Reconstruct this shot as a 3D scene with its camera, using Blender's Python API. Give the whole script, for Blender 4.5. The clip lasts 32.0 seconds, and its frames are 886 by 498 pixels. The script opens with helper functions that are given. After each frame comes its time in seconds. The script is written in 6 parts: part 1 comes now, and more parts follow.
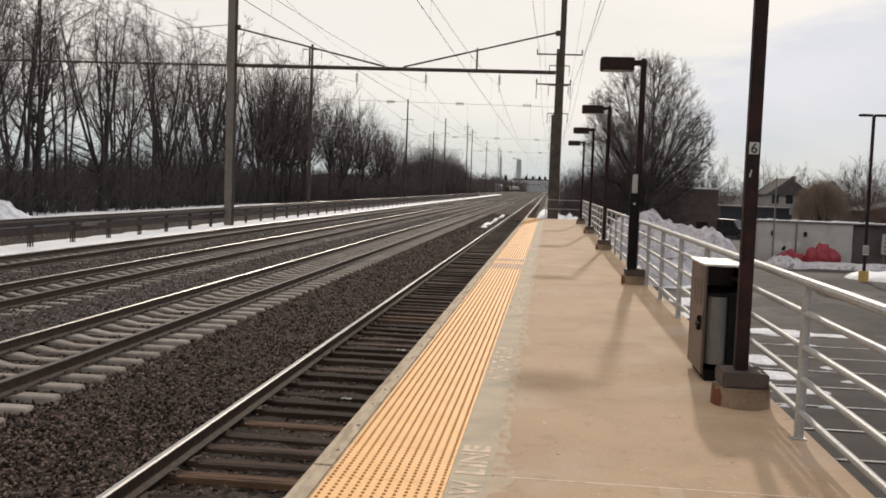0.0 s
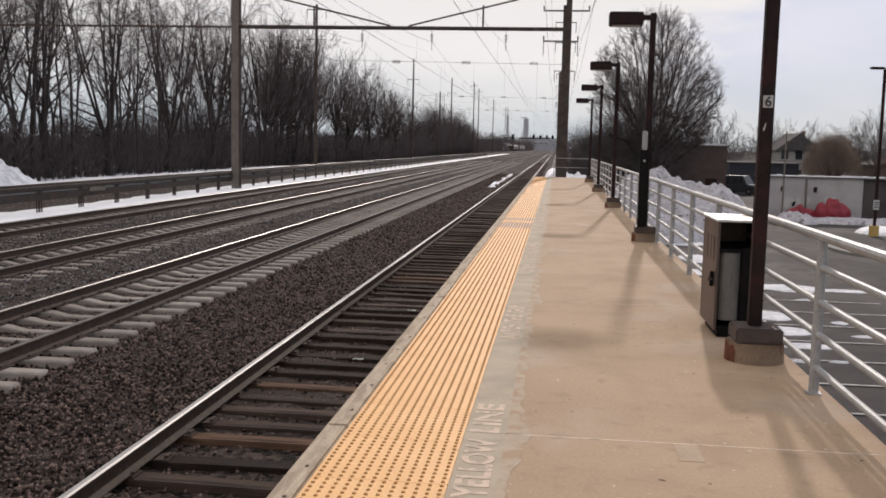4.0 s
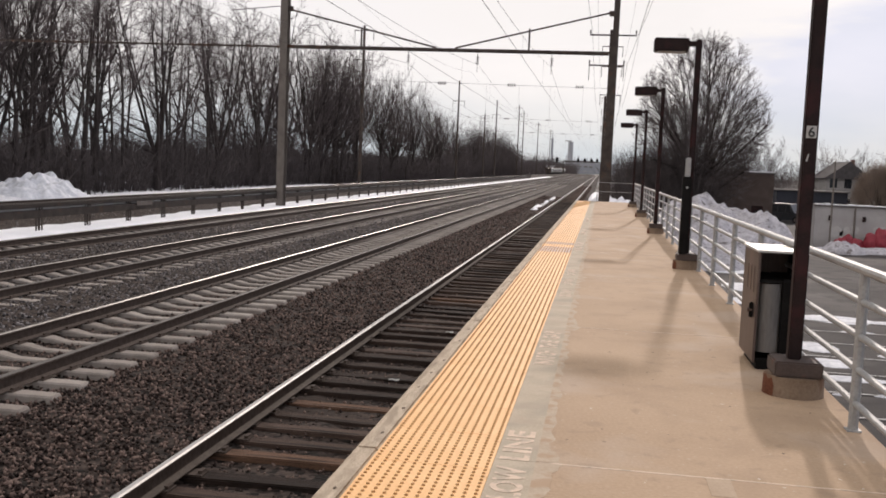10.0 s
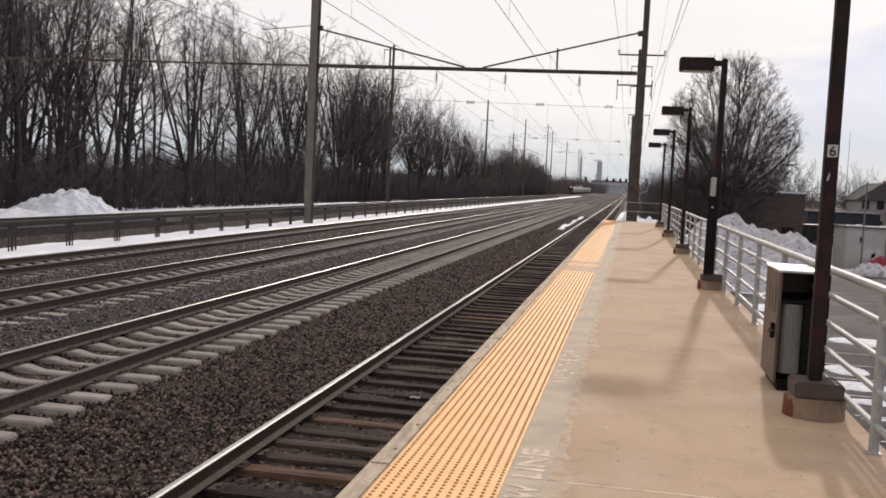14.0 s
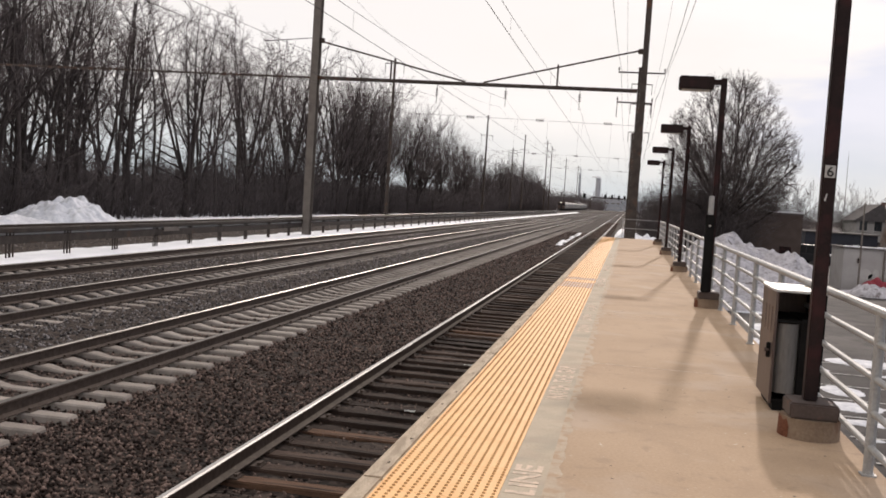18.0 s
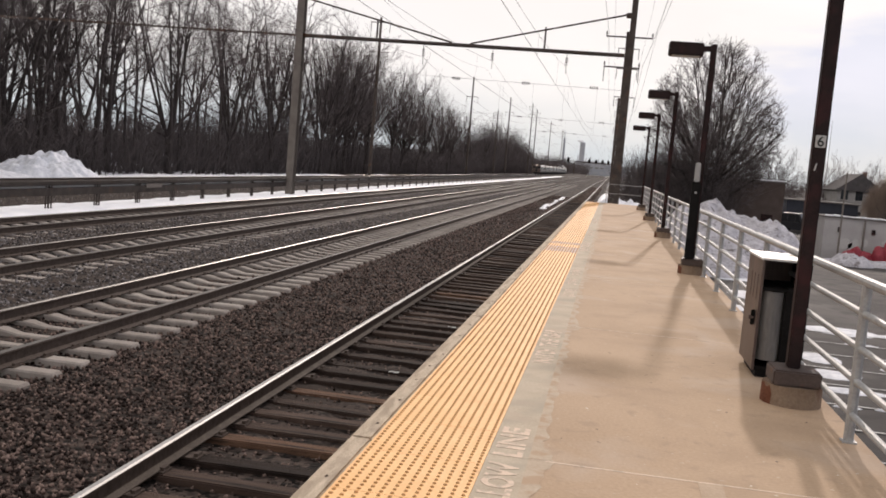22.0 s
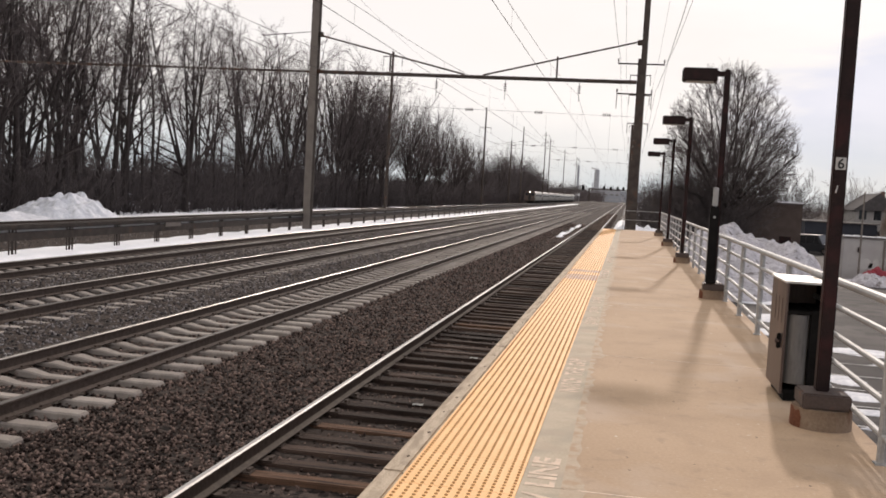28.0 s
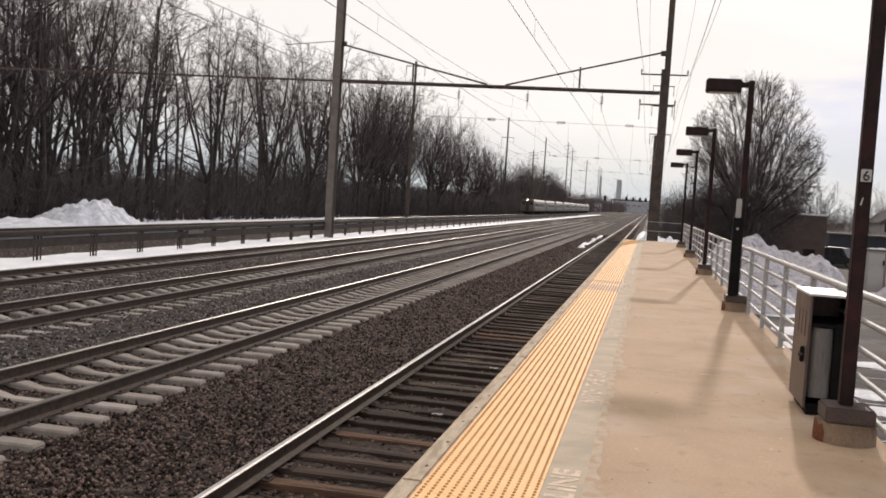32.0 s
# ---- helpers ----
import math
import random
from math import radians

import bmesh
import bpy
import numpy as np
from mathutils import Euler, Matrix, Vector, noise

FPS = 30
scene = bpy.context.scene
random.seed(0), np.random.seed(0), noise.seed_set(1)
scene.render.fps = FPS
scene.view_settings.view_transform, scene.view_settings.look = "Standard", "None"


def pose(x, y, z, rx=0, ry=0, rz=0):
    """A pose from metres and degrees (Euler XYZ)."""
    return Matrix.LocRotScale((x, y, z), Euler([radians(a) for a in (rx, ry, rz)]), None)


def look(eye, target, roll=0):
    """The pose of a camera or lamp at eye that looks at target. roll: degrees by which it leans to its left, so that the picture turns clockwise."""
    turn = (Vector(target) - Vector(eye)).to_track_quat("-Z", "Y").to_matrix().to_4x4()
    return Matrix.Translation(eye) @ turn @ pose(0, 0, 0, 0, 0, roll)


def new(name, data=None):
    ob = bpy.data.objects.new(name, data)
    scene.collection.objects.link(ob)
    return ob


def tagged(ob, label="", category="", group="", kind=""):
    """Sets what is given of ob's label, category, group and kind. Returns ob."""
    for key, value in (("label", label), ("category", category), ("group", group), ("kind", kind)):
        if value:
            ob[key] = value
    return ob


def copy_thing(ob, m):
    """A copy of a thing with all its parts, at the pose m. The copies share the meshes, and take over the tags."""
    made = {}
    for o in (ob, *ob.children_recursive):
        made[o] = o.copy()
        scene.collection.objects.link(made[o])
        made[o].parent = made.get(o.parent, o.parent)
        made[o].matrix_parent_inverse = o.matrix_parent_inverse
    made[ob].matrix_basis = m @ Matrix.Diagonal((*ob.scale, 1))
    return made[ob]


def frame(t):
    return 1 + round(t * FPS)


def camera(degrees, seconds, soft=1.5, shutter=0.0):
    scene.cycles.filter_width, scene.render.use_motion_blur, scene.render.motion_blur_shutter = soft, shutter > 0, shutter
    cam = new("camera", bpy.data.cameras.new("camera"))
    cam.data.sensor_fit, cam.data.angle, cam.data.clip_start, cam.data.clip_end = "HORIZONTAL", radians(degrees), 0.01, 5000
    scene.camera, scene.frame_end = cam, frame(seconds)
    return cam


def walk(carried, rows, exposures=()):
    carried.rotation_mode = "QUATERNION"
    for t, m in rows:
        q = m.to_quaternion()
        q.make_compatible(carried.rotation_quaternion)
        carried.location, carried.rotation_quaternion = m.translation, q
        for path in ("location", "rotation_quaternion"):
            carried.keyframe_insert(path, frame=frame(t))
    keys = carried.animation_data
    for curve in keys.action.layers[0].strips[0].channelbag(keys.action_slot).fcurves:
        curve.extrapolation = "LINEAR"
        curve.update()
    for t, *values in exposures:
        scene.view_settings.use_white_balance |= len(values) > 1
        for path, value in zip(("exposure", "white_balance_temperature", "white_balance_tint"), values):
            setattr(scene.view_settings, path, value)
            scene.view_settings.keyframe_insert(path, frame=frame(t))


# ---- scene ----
cam = camera(49.7, 32.0, 1.75)
PATH = [
    (0, (1.202, -0.024, 1.490), (0.121, 9.895, 0.823), 2.07),
    (0.5, (1.203, -0.021, 1.491), (0.103, 9.896, 0.830), 2.14),
    (1, (1.203, -0.021, 1.492), (0.134, 9.902, 0.862), 2.47),
    (1.5, (1.205, -0.021, 1.492), (0.135, 9.908, 0.966), 2.32),
    (2, (1.211, -0.022, 1.489), (0.226, 9.920, 1.053), 2.58),
    (2.5, (1.220, -0.021, 1.488), (0.238, 9.922, 1.063), 1.87),
    (3, (1.218, -0.020, 1.488), (0.216, 9.919, 1.043), 2.12),
    (3.5, (1.199, -0.008, 1.482), (0.177, 9.923, 0.902), 2.92),
    (4, (1.177, 0.013, 1.477), (0.028, 9.888, 0.396), 1.28),
    (4.5, (1.163, 0.017, 1.492), (-0.861, 9.750, 0.415), 2.40),
    (6.5, (1.194, -0.019, 1.492), (-0.898, 9.708, 0.491), 3.31),
    (7, (1.208, -0.018, 1.492), (-0.718, 9.752, 0.575), 1.48),
    (7.5, (1.207, 0.012, 1.494), (-0.366, 9.837, 0.497), 2.49),
    (8, (1.203, 0.045, 1.490), (0.055, 9.936, 0.567), 3.17),
    (8.5, (1.206, 0.057, 1.486), (0.110, 9.956, 0.578), 3.02),
    (9, (1.208, 0.051, 1.490), (-0.076, 9.926, 0.575), 3.13),
    (9.5, (1.218, 0.029, 1.494), (-0.312, 9.866, 0.556), 3.05),
    (10, (1.216, 0.018, 1.499), (-0.374, 9.852, 0.621), 2.40),
    (10.5, (1.216, 0.011, 1.498), (-0.386, 9.846, 0.655), 1.72),
    (11, (1.227, -0.006, 1.495), (-0.334, 9.835, 0.647), 1.90),
    (11.5, (1.226, -0.002, 1.497), (-0.253, 9.849, 0.621), 2.31),
    (12, (1.242, -0.000, 1.492), (-0.281, 9.847, 0.650), 3.24),
    (12.5, (1.266, 0.012, 1.489), (-0.322, 9.854, 0.700), 2.78),
    (13, (1.283, 0.021, 1.488), (-0.437, 9.840, 0.698), 3.18),
    (13.5, (1.289, 0.027, 1.492), (-0.526, 9.837, 0.811), 3.29),
    (14, (1.290, 0.025, 1.489), (-0.597, 9.821, 0.794), 2.74),
    (14.5, (1.286, 0.027, 1.494), (-0.663, 9.808, 0.776), 2.95),
    (16.5, (1.282, 0.023, 1.490), (-0.540, 9.836, 0.857), 3.94),
    (17, (1.282, 0.028, 1.494), (-0.566, 9.839, 0.921), 4.11),
    (17.5, (1.286, 0.022, 1.493), (-0.641, 9.821, 0.982), 3.77),
    (18, (1.295, 0.026, 1.489), (-0.579, 9.833, 0.940), 3.71),
    (18.5, (1.288, 0.034, 1.486), (-0.442, 9.863, 0.859), 3.75),
    (19, (1.265, 0.041, 1.489), (-0.574, 9.836, 0.672), 5.02),
    (19.5, (1.238, 0.027, 1.491), (-1.086, 9.694, 0.425), 6.01),
    (20, (1.242, 0.003, 1.493), (-1.308, 9.600, 0.314), 5.38),
    (20.5, (1.256, -0.016, 1.492), (-1.310, 9.580, 0.343), 5.80),
    (21, (1.270, -0.018, 1.490), (-1.127, 9.623, 0.348), 5.23),
    (21.5, (1.262, 0.000, 1.491), (-0.698, 9.759, 0.534), 4.68),
    (22, (1.244, 0.017, 1.493), (-0.417, 9.834, 0.560), 4.80),
    (22.5, (1.241, 0.019, 1.495), (-0.302, 9.860, 0.617), 4.22),
    (23, (1.230, 0.020, 1.496), (-0.200, 9.886, 0.703), 3.45),
    (23.5, (1.231, 0.013, 1.489), (-0.168, 9.886, 0.736), 3.31),
    (24, (1.223, 0.006, 1.491), (-0.182, 9.879, 0.755), 3.27),
    (24.5, (1.216, -0.005, 1.493), (-0.276, 9.855, 0.750), 3.28),
    (25, (1.211, -0.016, 1.497), (-0.344, 9.840, 0.832), 3.78),
    (25.5, (1.207, -0.016, 1.494), (-0.376, 9.839, 0.882), 3.04),
    (27.5, (1.203, -0.032, 1.496), (-0.565, 9.790, 0.864), 3.80),
    (28, (1.203, -0.035, 1.500), (-0.656, 9.771, 0.876), 3.22),
    (28.5, (1.205, -0.040, 1.500), (-0.720, 9.753, 0.873), 3.34),
    (29, (1.207, -0.042, 1.499), (-0.760, 9.744, 0.903), 4.00),
    (29.5, (1.206, -0.041, 1.498), (-0.815, 9.731, 0.858), 4.05),
    (30, (1.216, -0.044, 1.497), (-0.819, 9.724, 0.840), 3.48),
    (30.5, (1.215, -0.038, 1.498), (-0.782, 9.735, 0.785), 3.30),
    (31, (1.213, -0.036, 1.498), (-0.814, 9.735, 0.851), 3.80),
    (31.5, (1.209, -0.034, 1.500), (-0.842, 9.735, 0.903), 3.92),
    (32, (1.205, -0.027, 1.498), (-0.877, 9.739, 0.960), 3.64),
]
walk(cam, [(t, look(eye, target, roll)) for t, eye, target, roll in PATH], [(0, -0.08, 6780, 15), (1, -0.08, 6650, 16), (2, -0.10, 6750, 18), (3, -0.06, 6750, 19), (4, -0.14, 6450, 19), (5.5, -0.04, 6520, 19.5), (7, 0.08, 6550, 20), (9, 0.0, 6550, 19.5), (14, 0.01, 6550, 19.5), (17, 0.05, 6650, 19), (22, 0.06, 6620, 19.5), (32, 0.06, 6720, 19)])

# ---- light ----
SUN_AZ, SUN_EL = 6.5, 22.8
sun = new("sun", bpy.data.lights.new("sun", "SUN"))
sun.data.energy, sun.data.angle, sun.data.color = 2.0, radians(1.4), (1.0, 0.92, 0.80)
sun.matrix_world = look((0, 0, 50), (-math.sin(radians(SUN_AZ)) * 50, -math.cos(radians(SUN_AZ)) * 50, 50 - math.tan(radians(SUN_EL)) * 50))
world = bpy.data.worlds.new("sky")
scene.world = world
world.use_nodes = True
wn, wl = world.node_tree.nodes, world.node_tree.links
bg = wn["Background"]
sky = wn.new("ShaderNodeTexSky")
sky.sky_type, sky.sun_disc = "NISHITA", False
sky.sun_elevation, sky.sun_rotation = radians(SUN_EL), radians(SUN_AZ)
coord = wn.new("ShaderNodeTexCoord")
flat = wn.new("ShaderNodeMapping")
flat.inputs["Scale"].default_value = (1.0, 1.0, 3.2)
cloud = wn.new("ShaderNodeTexNoise")
cloud.inputs["Scale"].default_value, cloud.inputs["Detail"].default_value, cloud.inputs["Roughness"].default_value = 3.0, 5.0, 0.55
cover = wn.new("ShaderNodeValToRGB")
cover.color_ramp.elements[0].position, cover.color_ramp.elements[0].color = 0.36, (0.92, 0.92, 0.92, 1)
cover.color_ramp.elements[1].position, cover.color_ramp.elements[1].color = 0.62, (1, 1, 1, 1)
scaled = wn.new("ShaderNodeMix")
scaled.data_type, scaled.blend_type = "RGBA", "MULTIPLY"
scaled.inputs[0].default_value = 1.0
scaled.inputs[7].default_value = (0.075, 0.08, 0.1, 1)
veil = wn.new("ShaderNodeMix")
veil.data_type = "RGBA"
tone = wn.new("ShaderNodeTexNoise")
tone.inputs["Scale"].default_value, tone.inputs["Detail"].default_value = 2.1, 6.0
shade = wn.new("ShaderNodeValToRGB")
shade.color_ramp.elements[0].position, shade.color_ramp.elements[0].color = 0.45, (0.755, 0.815, 0.88, 1)
shade.color_ramp.elements[1].position, shade.color_ramp.elements[1].color = 0.545, (0.945, 0.958, 0.90, 1)
wide = wn.new("ShaderNodeMapping")
wide.inputs["Scale"].default_value, wide.inputs["Location"].default_value = (1.3, 1.0, 6.0), (0.35, 0.0, 0.2)
wl.new(coord.outputs["Generated"], wide.inputs["Vector"])
wl.new(wide.outputs[0], tone.inputs["Vector"])
split = wn.new("ShaderNodeSeparateXYZ")
lean = wn.new("ShaderNodeMath")
lean.operation = "MULTIPLY_ADD"
lean.inputs[1].default_value, lean.inputs[2].default_value = -0.55, 0.11
total = wn.new("ShaderNodeMath")
wl.new(coord.outputs["Generated"], split.inputs[0])
wl.new(split.outputs["X"], lean.inputs[0])
wl.new(tone.outputs["Fac"], total.inputs[0])
wl.new(lean.outputs[0], total.inputs[1])
wl.new(total.outputs[0], shade.inputs["Fac"])
low = wn.new("ShaderNodeMapRange")
low.interpolation_type = "SMOOTHSTEP"
low.inputs["From Min"].default_value, low.inputs["From Max"].default_value = 0.11, 0.0
haze = wn.new("ShaderNodeMix")
haze.data_type = "RGBA"
haze.inputs[7].default_value = (0.61, 0.705, 0.72, 1)
wl.new(split.outputs["Z"], low.inputs["Value"])
wl.new(low.outputs[0], haze.inputs[0])
wl.new(shade.outputs[0], haze.inputs[6])
wl.new(haze.outputs[2], veil.inputs[7])
wl.new(coord.outputs["Generated"], flat.inputs["Vector"])
wl.new(flat.outputs[0], cloud.inputs["Vector"])
wl.new(cloud.outputs["Fac"], cover.inputs["Fac"])
wl.new(sky.outputs[0], scaled.inputs[6])
wl.new(cover.outputs[0], veil.inputs[0])
wl.new(scaled.outputs[2], veil.inputs[6])
wl.new(veil.outputs[2], bg.inputs["Color"])
bg.inputs["Strength"].default_value = 0.97


# ---- materials ----
def material(name, dark, light, rough=0.8, scale=8.0, metal=0.0, bump=0.0, fine=60.0, spots=None, spot_scale=2.0, spot_at=0.62, stretch=(1, 1, 1), per_object=0.0, spec=None, islands=0.0, cells=0.0, stains=()):
    """A surface of two mixed tones with a coarse and a fine grain, optional blotches of a third tone, and fine relief."""
    m = bpy.data.materials.new(name)
    m.use_nodes = True
    n, l = m.node_tree.nodes, m.node_tree.links
    p = n["Principled BSDF"]
    p.inputs["Roughness"].default_value, p.inputs["Metallic"].default_value = rough, metal
    p.inputs["Specular IOR Level"].default_value = spec if spec is not None else 0.12 if rough > 0.75 else 0.4
    tc, mp = n.new("ShaderNodeTexCoord"), n.new("ShaderNodeMapping")
    mp.inputs["Scale"].default_value = stretch
    l.new(tc.outputs["Object"], mp.inputs["Vector"])
    big, small = n.new("ShaderNodeTexNoise"), n.new("ShaderNodeTexNoise")
    big.inputs["Scale"].default_value, big.inputs["Detail"].default_value = scale, 4
    small.inputs["Scale"].default_value, small.inputs["Detail"].default_value = fine, 3
    for t in (big, small):
        l.new(mp.outputs[0], t.inputs["Vector"])
    add = n.new("ShaderNodeMath")
    add.operation = "MULTIPLY_ADD"
    add.inputs[1].default_value = 0.45
    half = n.new("ShaderNodeMath")
    half.operation = "MULTIPLY"
    half.inputs[1].default_value = 0.55
    l.new(big.outputs["Fac"], half.inputs[0])
    l.new(small.outputs["Fac"], add.inputs[0])
    l.new(half.outputs[0], add.inputs[2])
    fac = add.outputs[0]
    if per_object:
        info, mix = n.new("ShaderNodeObjectInfo"), n.new("ShaderNodeMath")
        mix.operation = "MULTIPLY_ADD"
        mix.inputs[1].default_value = per_object
        l.new(info.outputs["Random"], mix.inputs[0])
        l.new(fac, mix.inputs[2])
        fac = mix.outputs[0]
    if islands:
        geo, mix = n.new("ShaderNodeNewGeometry"), n.new("ShaderNodeMath")
        mix.operation = "MULTIPLY_ADD"
        mix.inputs[1].default_value, mix.inputs[2].default_value = islands, 0.45 - islands / 2
        l.new(geo.outputs["Random Per Island"], mix.inputs[0])
        fac = mix.outputs[0]
    height = add.outputs[0]
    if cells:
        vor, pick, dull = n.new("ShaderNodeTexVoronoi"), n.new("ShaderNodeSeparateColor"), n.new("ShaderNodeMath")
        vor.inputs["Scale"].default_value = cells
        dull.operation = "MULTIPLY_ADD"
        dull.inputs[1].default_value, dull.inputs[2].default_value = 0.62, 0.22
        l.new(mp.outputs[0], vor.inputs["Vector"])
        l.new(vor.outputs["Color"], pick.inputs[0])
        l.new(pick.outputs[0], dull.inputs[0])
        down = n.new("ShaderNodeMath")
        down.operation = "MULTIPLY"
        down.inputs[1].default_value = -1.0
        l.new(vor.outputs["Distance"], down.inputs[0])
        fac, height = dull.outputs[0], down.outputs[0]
    ramp = n.new("ShaderNodeValToRGB")
    ramp.color_ramp.elements[0].position, ramp.color_ramp.elements[0].color = 0.32 + per_object * 0.3, (*dark, 1)
    ramp.color_ramp.elements[1].position, ramp.color_ramp.elements[1].color = 0.68 + per_object * 0.7, (*light, 1)
    l.new(fac, ramp.inputs["Fac"])
    colour = ramp.outputs[0]
    if spots:
        blot, cut, over = n.new("ShaderNodeTexNoise"), n.new("ShaderNodeValToRGB"), n.new("ShaderNodeMix")
        blot.inputs["Scale"].default_value, blot.inputs["Detail"].default_value = spot_scale, 6
        cut.color_ramp.elements[0].position, cut.color_ramp.elements[1].position = spot_at - 0.04, spot_at + 0.08
        over.data_type = "RGBA"
        over.inputs[7].default_value = (*spots, 1)
        l.new(mp.outputs[0], blot.inputs["Vector"])
        l.new(blot.outputs["Fac"], cut.inputs["Fac"])
        l.new(cut.outputs[0], over.inputs[0])
        l.new(colour, over.inputs[6])
        colour = over.outputs[2]
    for k, (tone, tone_scale, low, high, share) in enumerate(stains):
        blot, cut, over, weight = n.new("ShaderNodeTexNoise"), n.new("ShaderNodeMapRange"), n.new("ShaderNodeMix"), n.new("ShaderNodeMath")
        blot.inputs["Scale"].default_value, blot.inputs["Detail"].default_value, blot.inputs["Distortion"].default_value = tone_scale, 7, 0.4
        cut.inputs["From Min"].default_value, cut.inputs["From Max"].default_value = low, high
        weight.operation = "MULTIPLY"
        weight.inputs[1].default_value = share
        shift = n.new("ShaderNodeVectorMath")
        shift.inputs[1].default_value = (3.7 * k, 1.9 * k, 5.3 * k)
        over.data_type = "RGBA"
        over.inputs[7].default_value = (*tone, 1)
        l.new(mp.outputs[0], shift.inputs[0])
        l.new(shift.outputs[0], blot.inputs["Vector"])
        l.new(blot.outputs["Fac"], cut.inputs["Value"])
        l.new(cut.outputs[0], weight.inputs[0])
        l.new(weight.outputs[0], over.inputs[0])
        l.new(colour, over.inputs[6])
        colour = over.outputs[2]
    l.new(colour, p.inputs["Base Color"])
    if bump:
        b = n.new("ShaderNodeBump")
        b.inputs["Strength"].default_value, b.inputs["Distance"].default_value = bump, 0.02
        l.new(height, b.inputs["Height"])
        l.new(b.outputs[0], p.inputs["Normal"])
    return m


CONCRETE = material("platform_concrete", (0.385, 0.267, 0.172), (0.50, 0.358, 0.242), 0.85, 0.7, bump=0.25, fine=48, spots=(0.56, 0.48, 0.38), spot_scale=26, spot_at=0.69, stains=(((0.32, 0.222, 0.150), 1.3, 0.50, 0.68, 0.45), ((0.48, 0.375, 0.29), 1.1, 0.53, 0.68, 0.55), ((0.28, 0.20, 0.145), 7.0, 0.58, 0.72, 0.4)))
JPATCH = material("joint_mortar", (0.40, 0.295, 0.205), (0.50, 0.38, 0.275), 0.9, 6, bump=0.3)
COPING = material("coping_concrete", (0.37, 0.29, 0.21), (0.62, 0.51, 0.385), 0.9, 5, bump=0.5, fine=40, spots=(0.17, 0.13, 0.10), spot_scale=1.6, spot_at=0.66, stretch=(5, 0.7, 3), stains=(((0.30, 0.235, 0.17), 3.0, 0.48, 0.62, 0.7),))
PATCH = material("patch_concrete", (0.41, 0.335, 0.248), (0.54, 0.45, 0.34), 0.85, 3, bump=0.2, spots=(0.46, 0.365, 0.275), spot_scale=2.2, spot_at=0.56, stains=(((0.36, 0.315, 0.245), 2.4, 0.5, 0.64, 0.6),))
YELLOW = material("tactile_yellow", (0.80, 0.44, 0.17), (0.92, 0.55, 0.245), 0.65, 2.0, bump=0.1, spots=(0.55, 0.30, 0.12), spot_scale=3, spot_at=0.68)
WORNYELLOW = material("stained_tactile_yellow", (0.52, 0.33, 0.21), (0.70, 0.45, 0.25), 0.7, 5, spots=(0.36, 0.26, 0.22), spot_scale=5, spot_at=0.5)
# darker brown for the tile domes, with the shade of their sides painted in
DOME_SHADE = material("tactile_dome_shade", (0.36, 0.18, 0.07), (0.50, 0.26, 0.10), 0.8, 6)
STENCIL = material("stencil_paint", (0.62, 0.475, 0.36), (0.74, 0.59, 0.455), 0.8, 9, spots=(0.48, 0.39, 0.30), spot_scale=14, spot_at=0.51)
# bed toned darker than the loose stones, to carry the shade between them
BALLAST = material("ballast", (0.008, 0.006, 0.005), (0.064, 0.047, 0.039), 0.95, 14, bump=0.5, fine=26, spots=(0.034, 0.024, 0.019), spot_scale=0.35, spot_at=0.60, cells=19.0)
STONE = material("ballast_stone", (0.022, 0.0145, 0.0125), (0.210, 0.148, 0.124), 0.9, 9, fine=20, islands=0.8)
STONEGREY = material("grey_ballast_stone", (0.032, 0.029, 0.030), (0.24, 0.220, 0.217), 0.9, 9, fine=20, islands=0.7)
OLDSNOW = material("old_lumpy_snow", (0.46, 0.47, 0.51), (0.80, 0.80, 0.81), 0.8, 1.6, bump=0.9, fine=6)
RAILRUST = material("rail_rust", (0.05, 0.036, 0.029), (0.105, 0.08, 0.066), 0.8, 12, bump=0.2, fine=40)
RAILTOP = material("rail_polished", (0.36, 0.345, 0.33), (0.50, 0.485, 0.465), 0.42, 3, metal=1.0)
TIEC = material("tie_concrete", (0.20, 0.172, 0.15), (0.365, 0.323, 0.286), 0.9, 4, bump=0.3, per_object=0.3)
RAILWORN = material("rail_worn_top", (0.12, 0.114, 0.108), (0.21, 0.20, 0.19), 0.44, 3, metal=1.0)
# upper faces of the nearest rails' foot, paler than the web
RAILFOOT = material("rail_foot_pale", (0.075, 0.060, 0.050), (0.15, 0.122, 0.10), 0.9, 9, bump=0.2)
RAILSIDE = material("rail_worn_flank", (0.33, 0.315, 0.30), (0.45, 0.43, 0.41), 0.55, 4, metal=0.5)
RAILDULL = material("rail_dull_steel", (0.05, 0.043, 0.038), (0.10, 0.088, 0.078), 0.7, 6)
TIEW = material("tie_timber", (0.017, 0.012, 0.010), (0.104, 0.070, 0.055), 0.9, 3, bump=0.6, stretch=(0.7, 9, 6), per_object=0.5, spots=(0.026, 0.020, 0.017), spot_scale=1.0, spot_at=0.55)
TIEO = material("tie_timber_orange", (0.065, 0.039, 0.027), (0.215, 0.122, 0.078), 0.9, 3, bump=0.6, stretch=(0.7, 9, 6), spots=(0.035, 0.024, 0.019), spot_scale=1.3, spot_at=0.55)
GALV = material("galvanised_pipe", (0.27, 0.265, 0.258), (0.42, 0.412, 0.40), 0.55, 14, metal=0.35)
BRONZE = material("dark_bronze_paint", (0.012, 0.0065, 0.0065), (0.028, 0.015, 0.014), 0.65, 5, spec=0.18, spots=(0.042, 0.015, 0.015), spot_scale=4, spot_at=0.54)
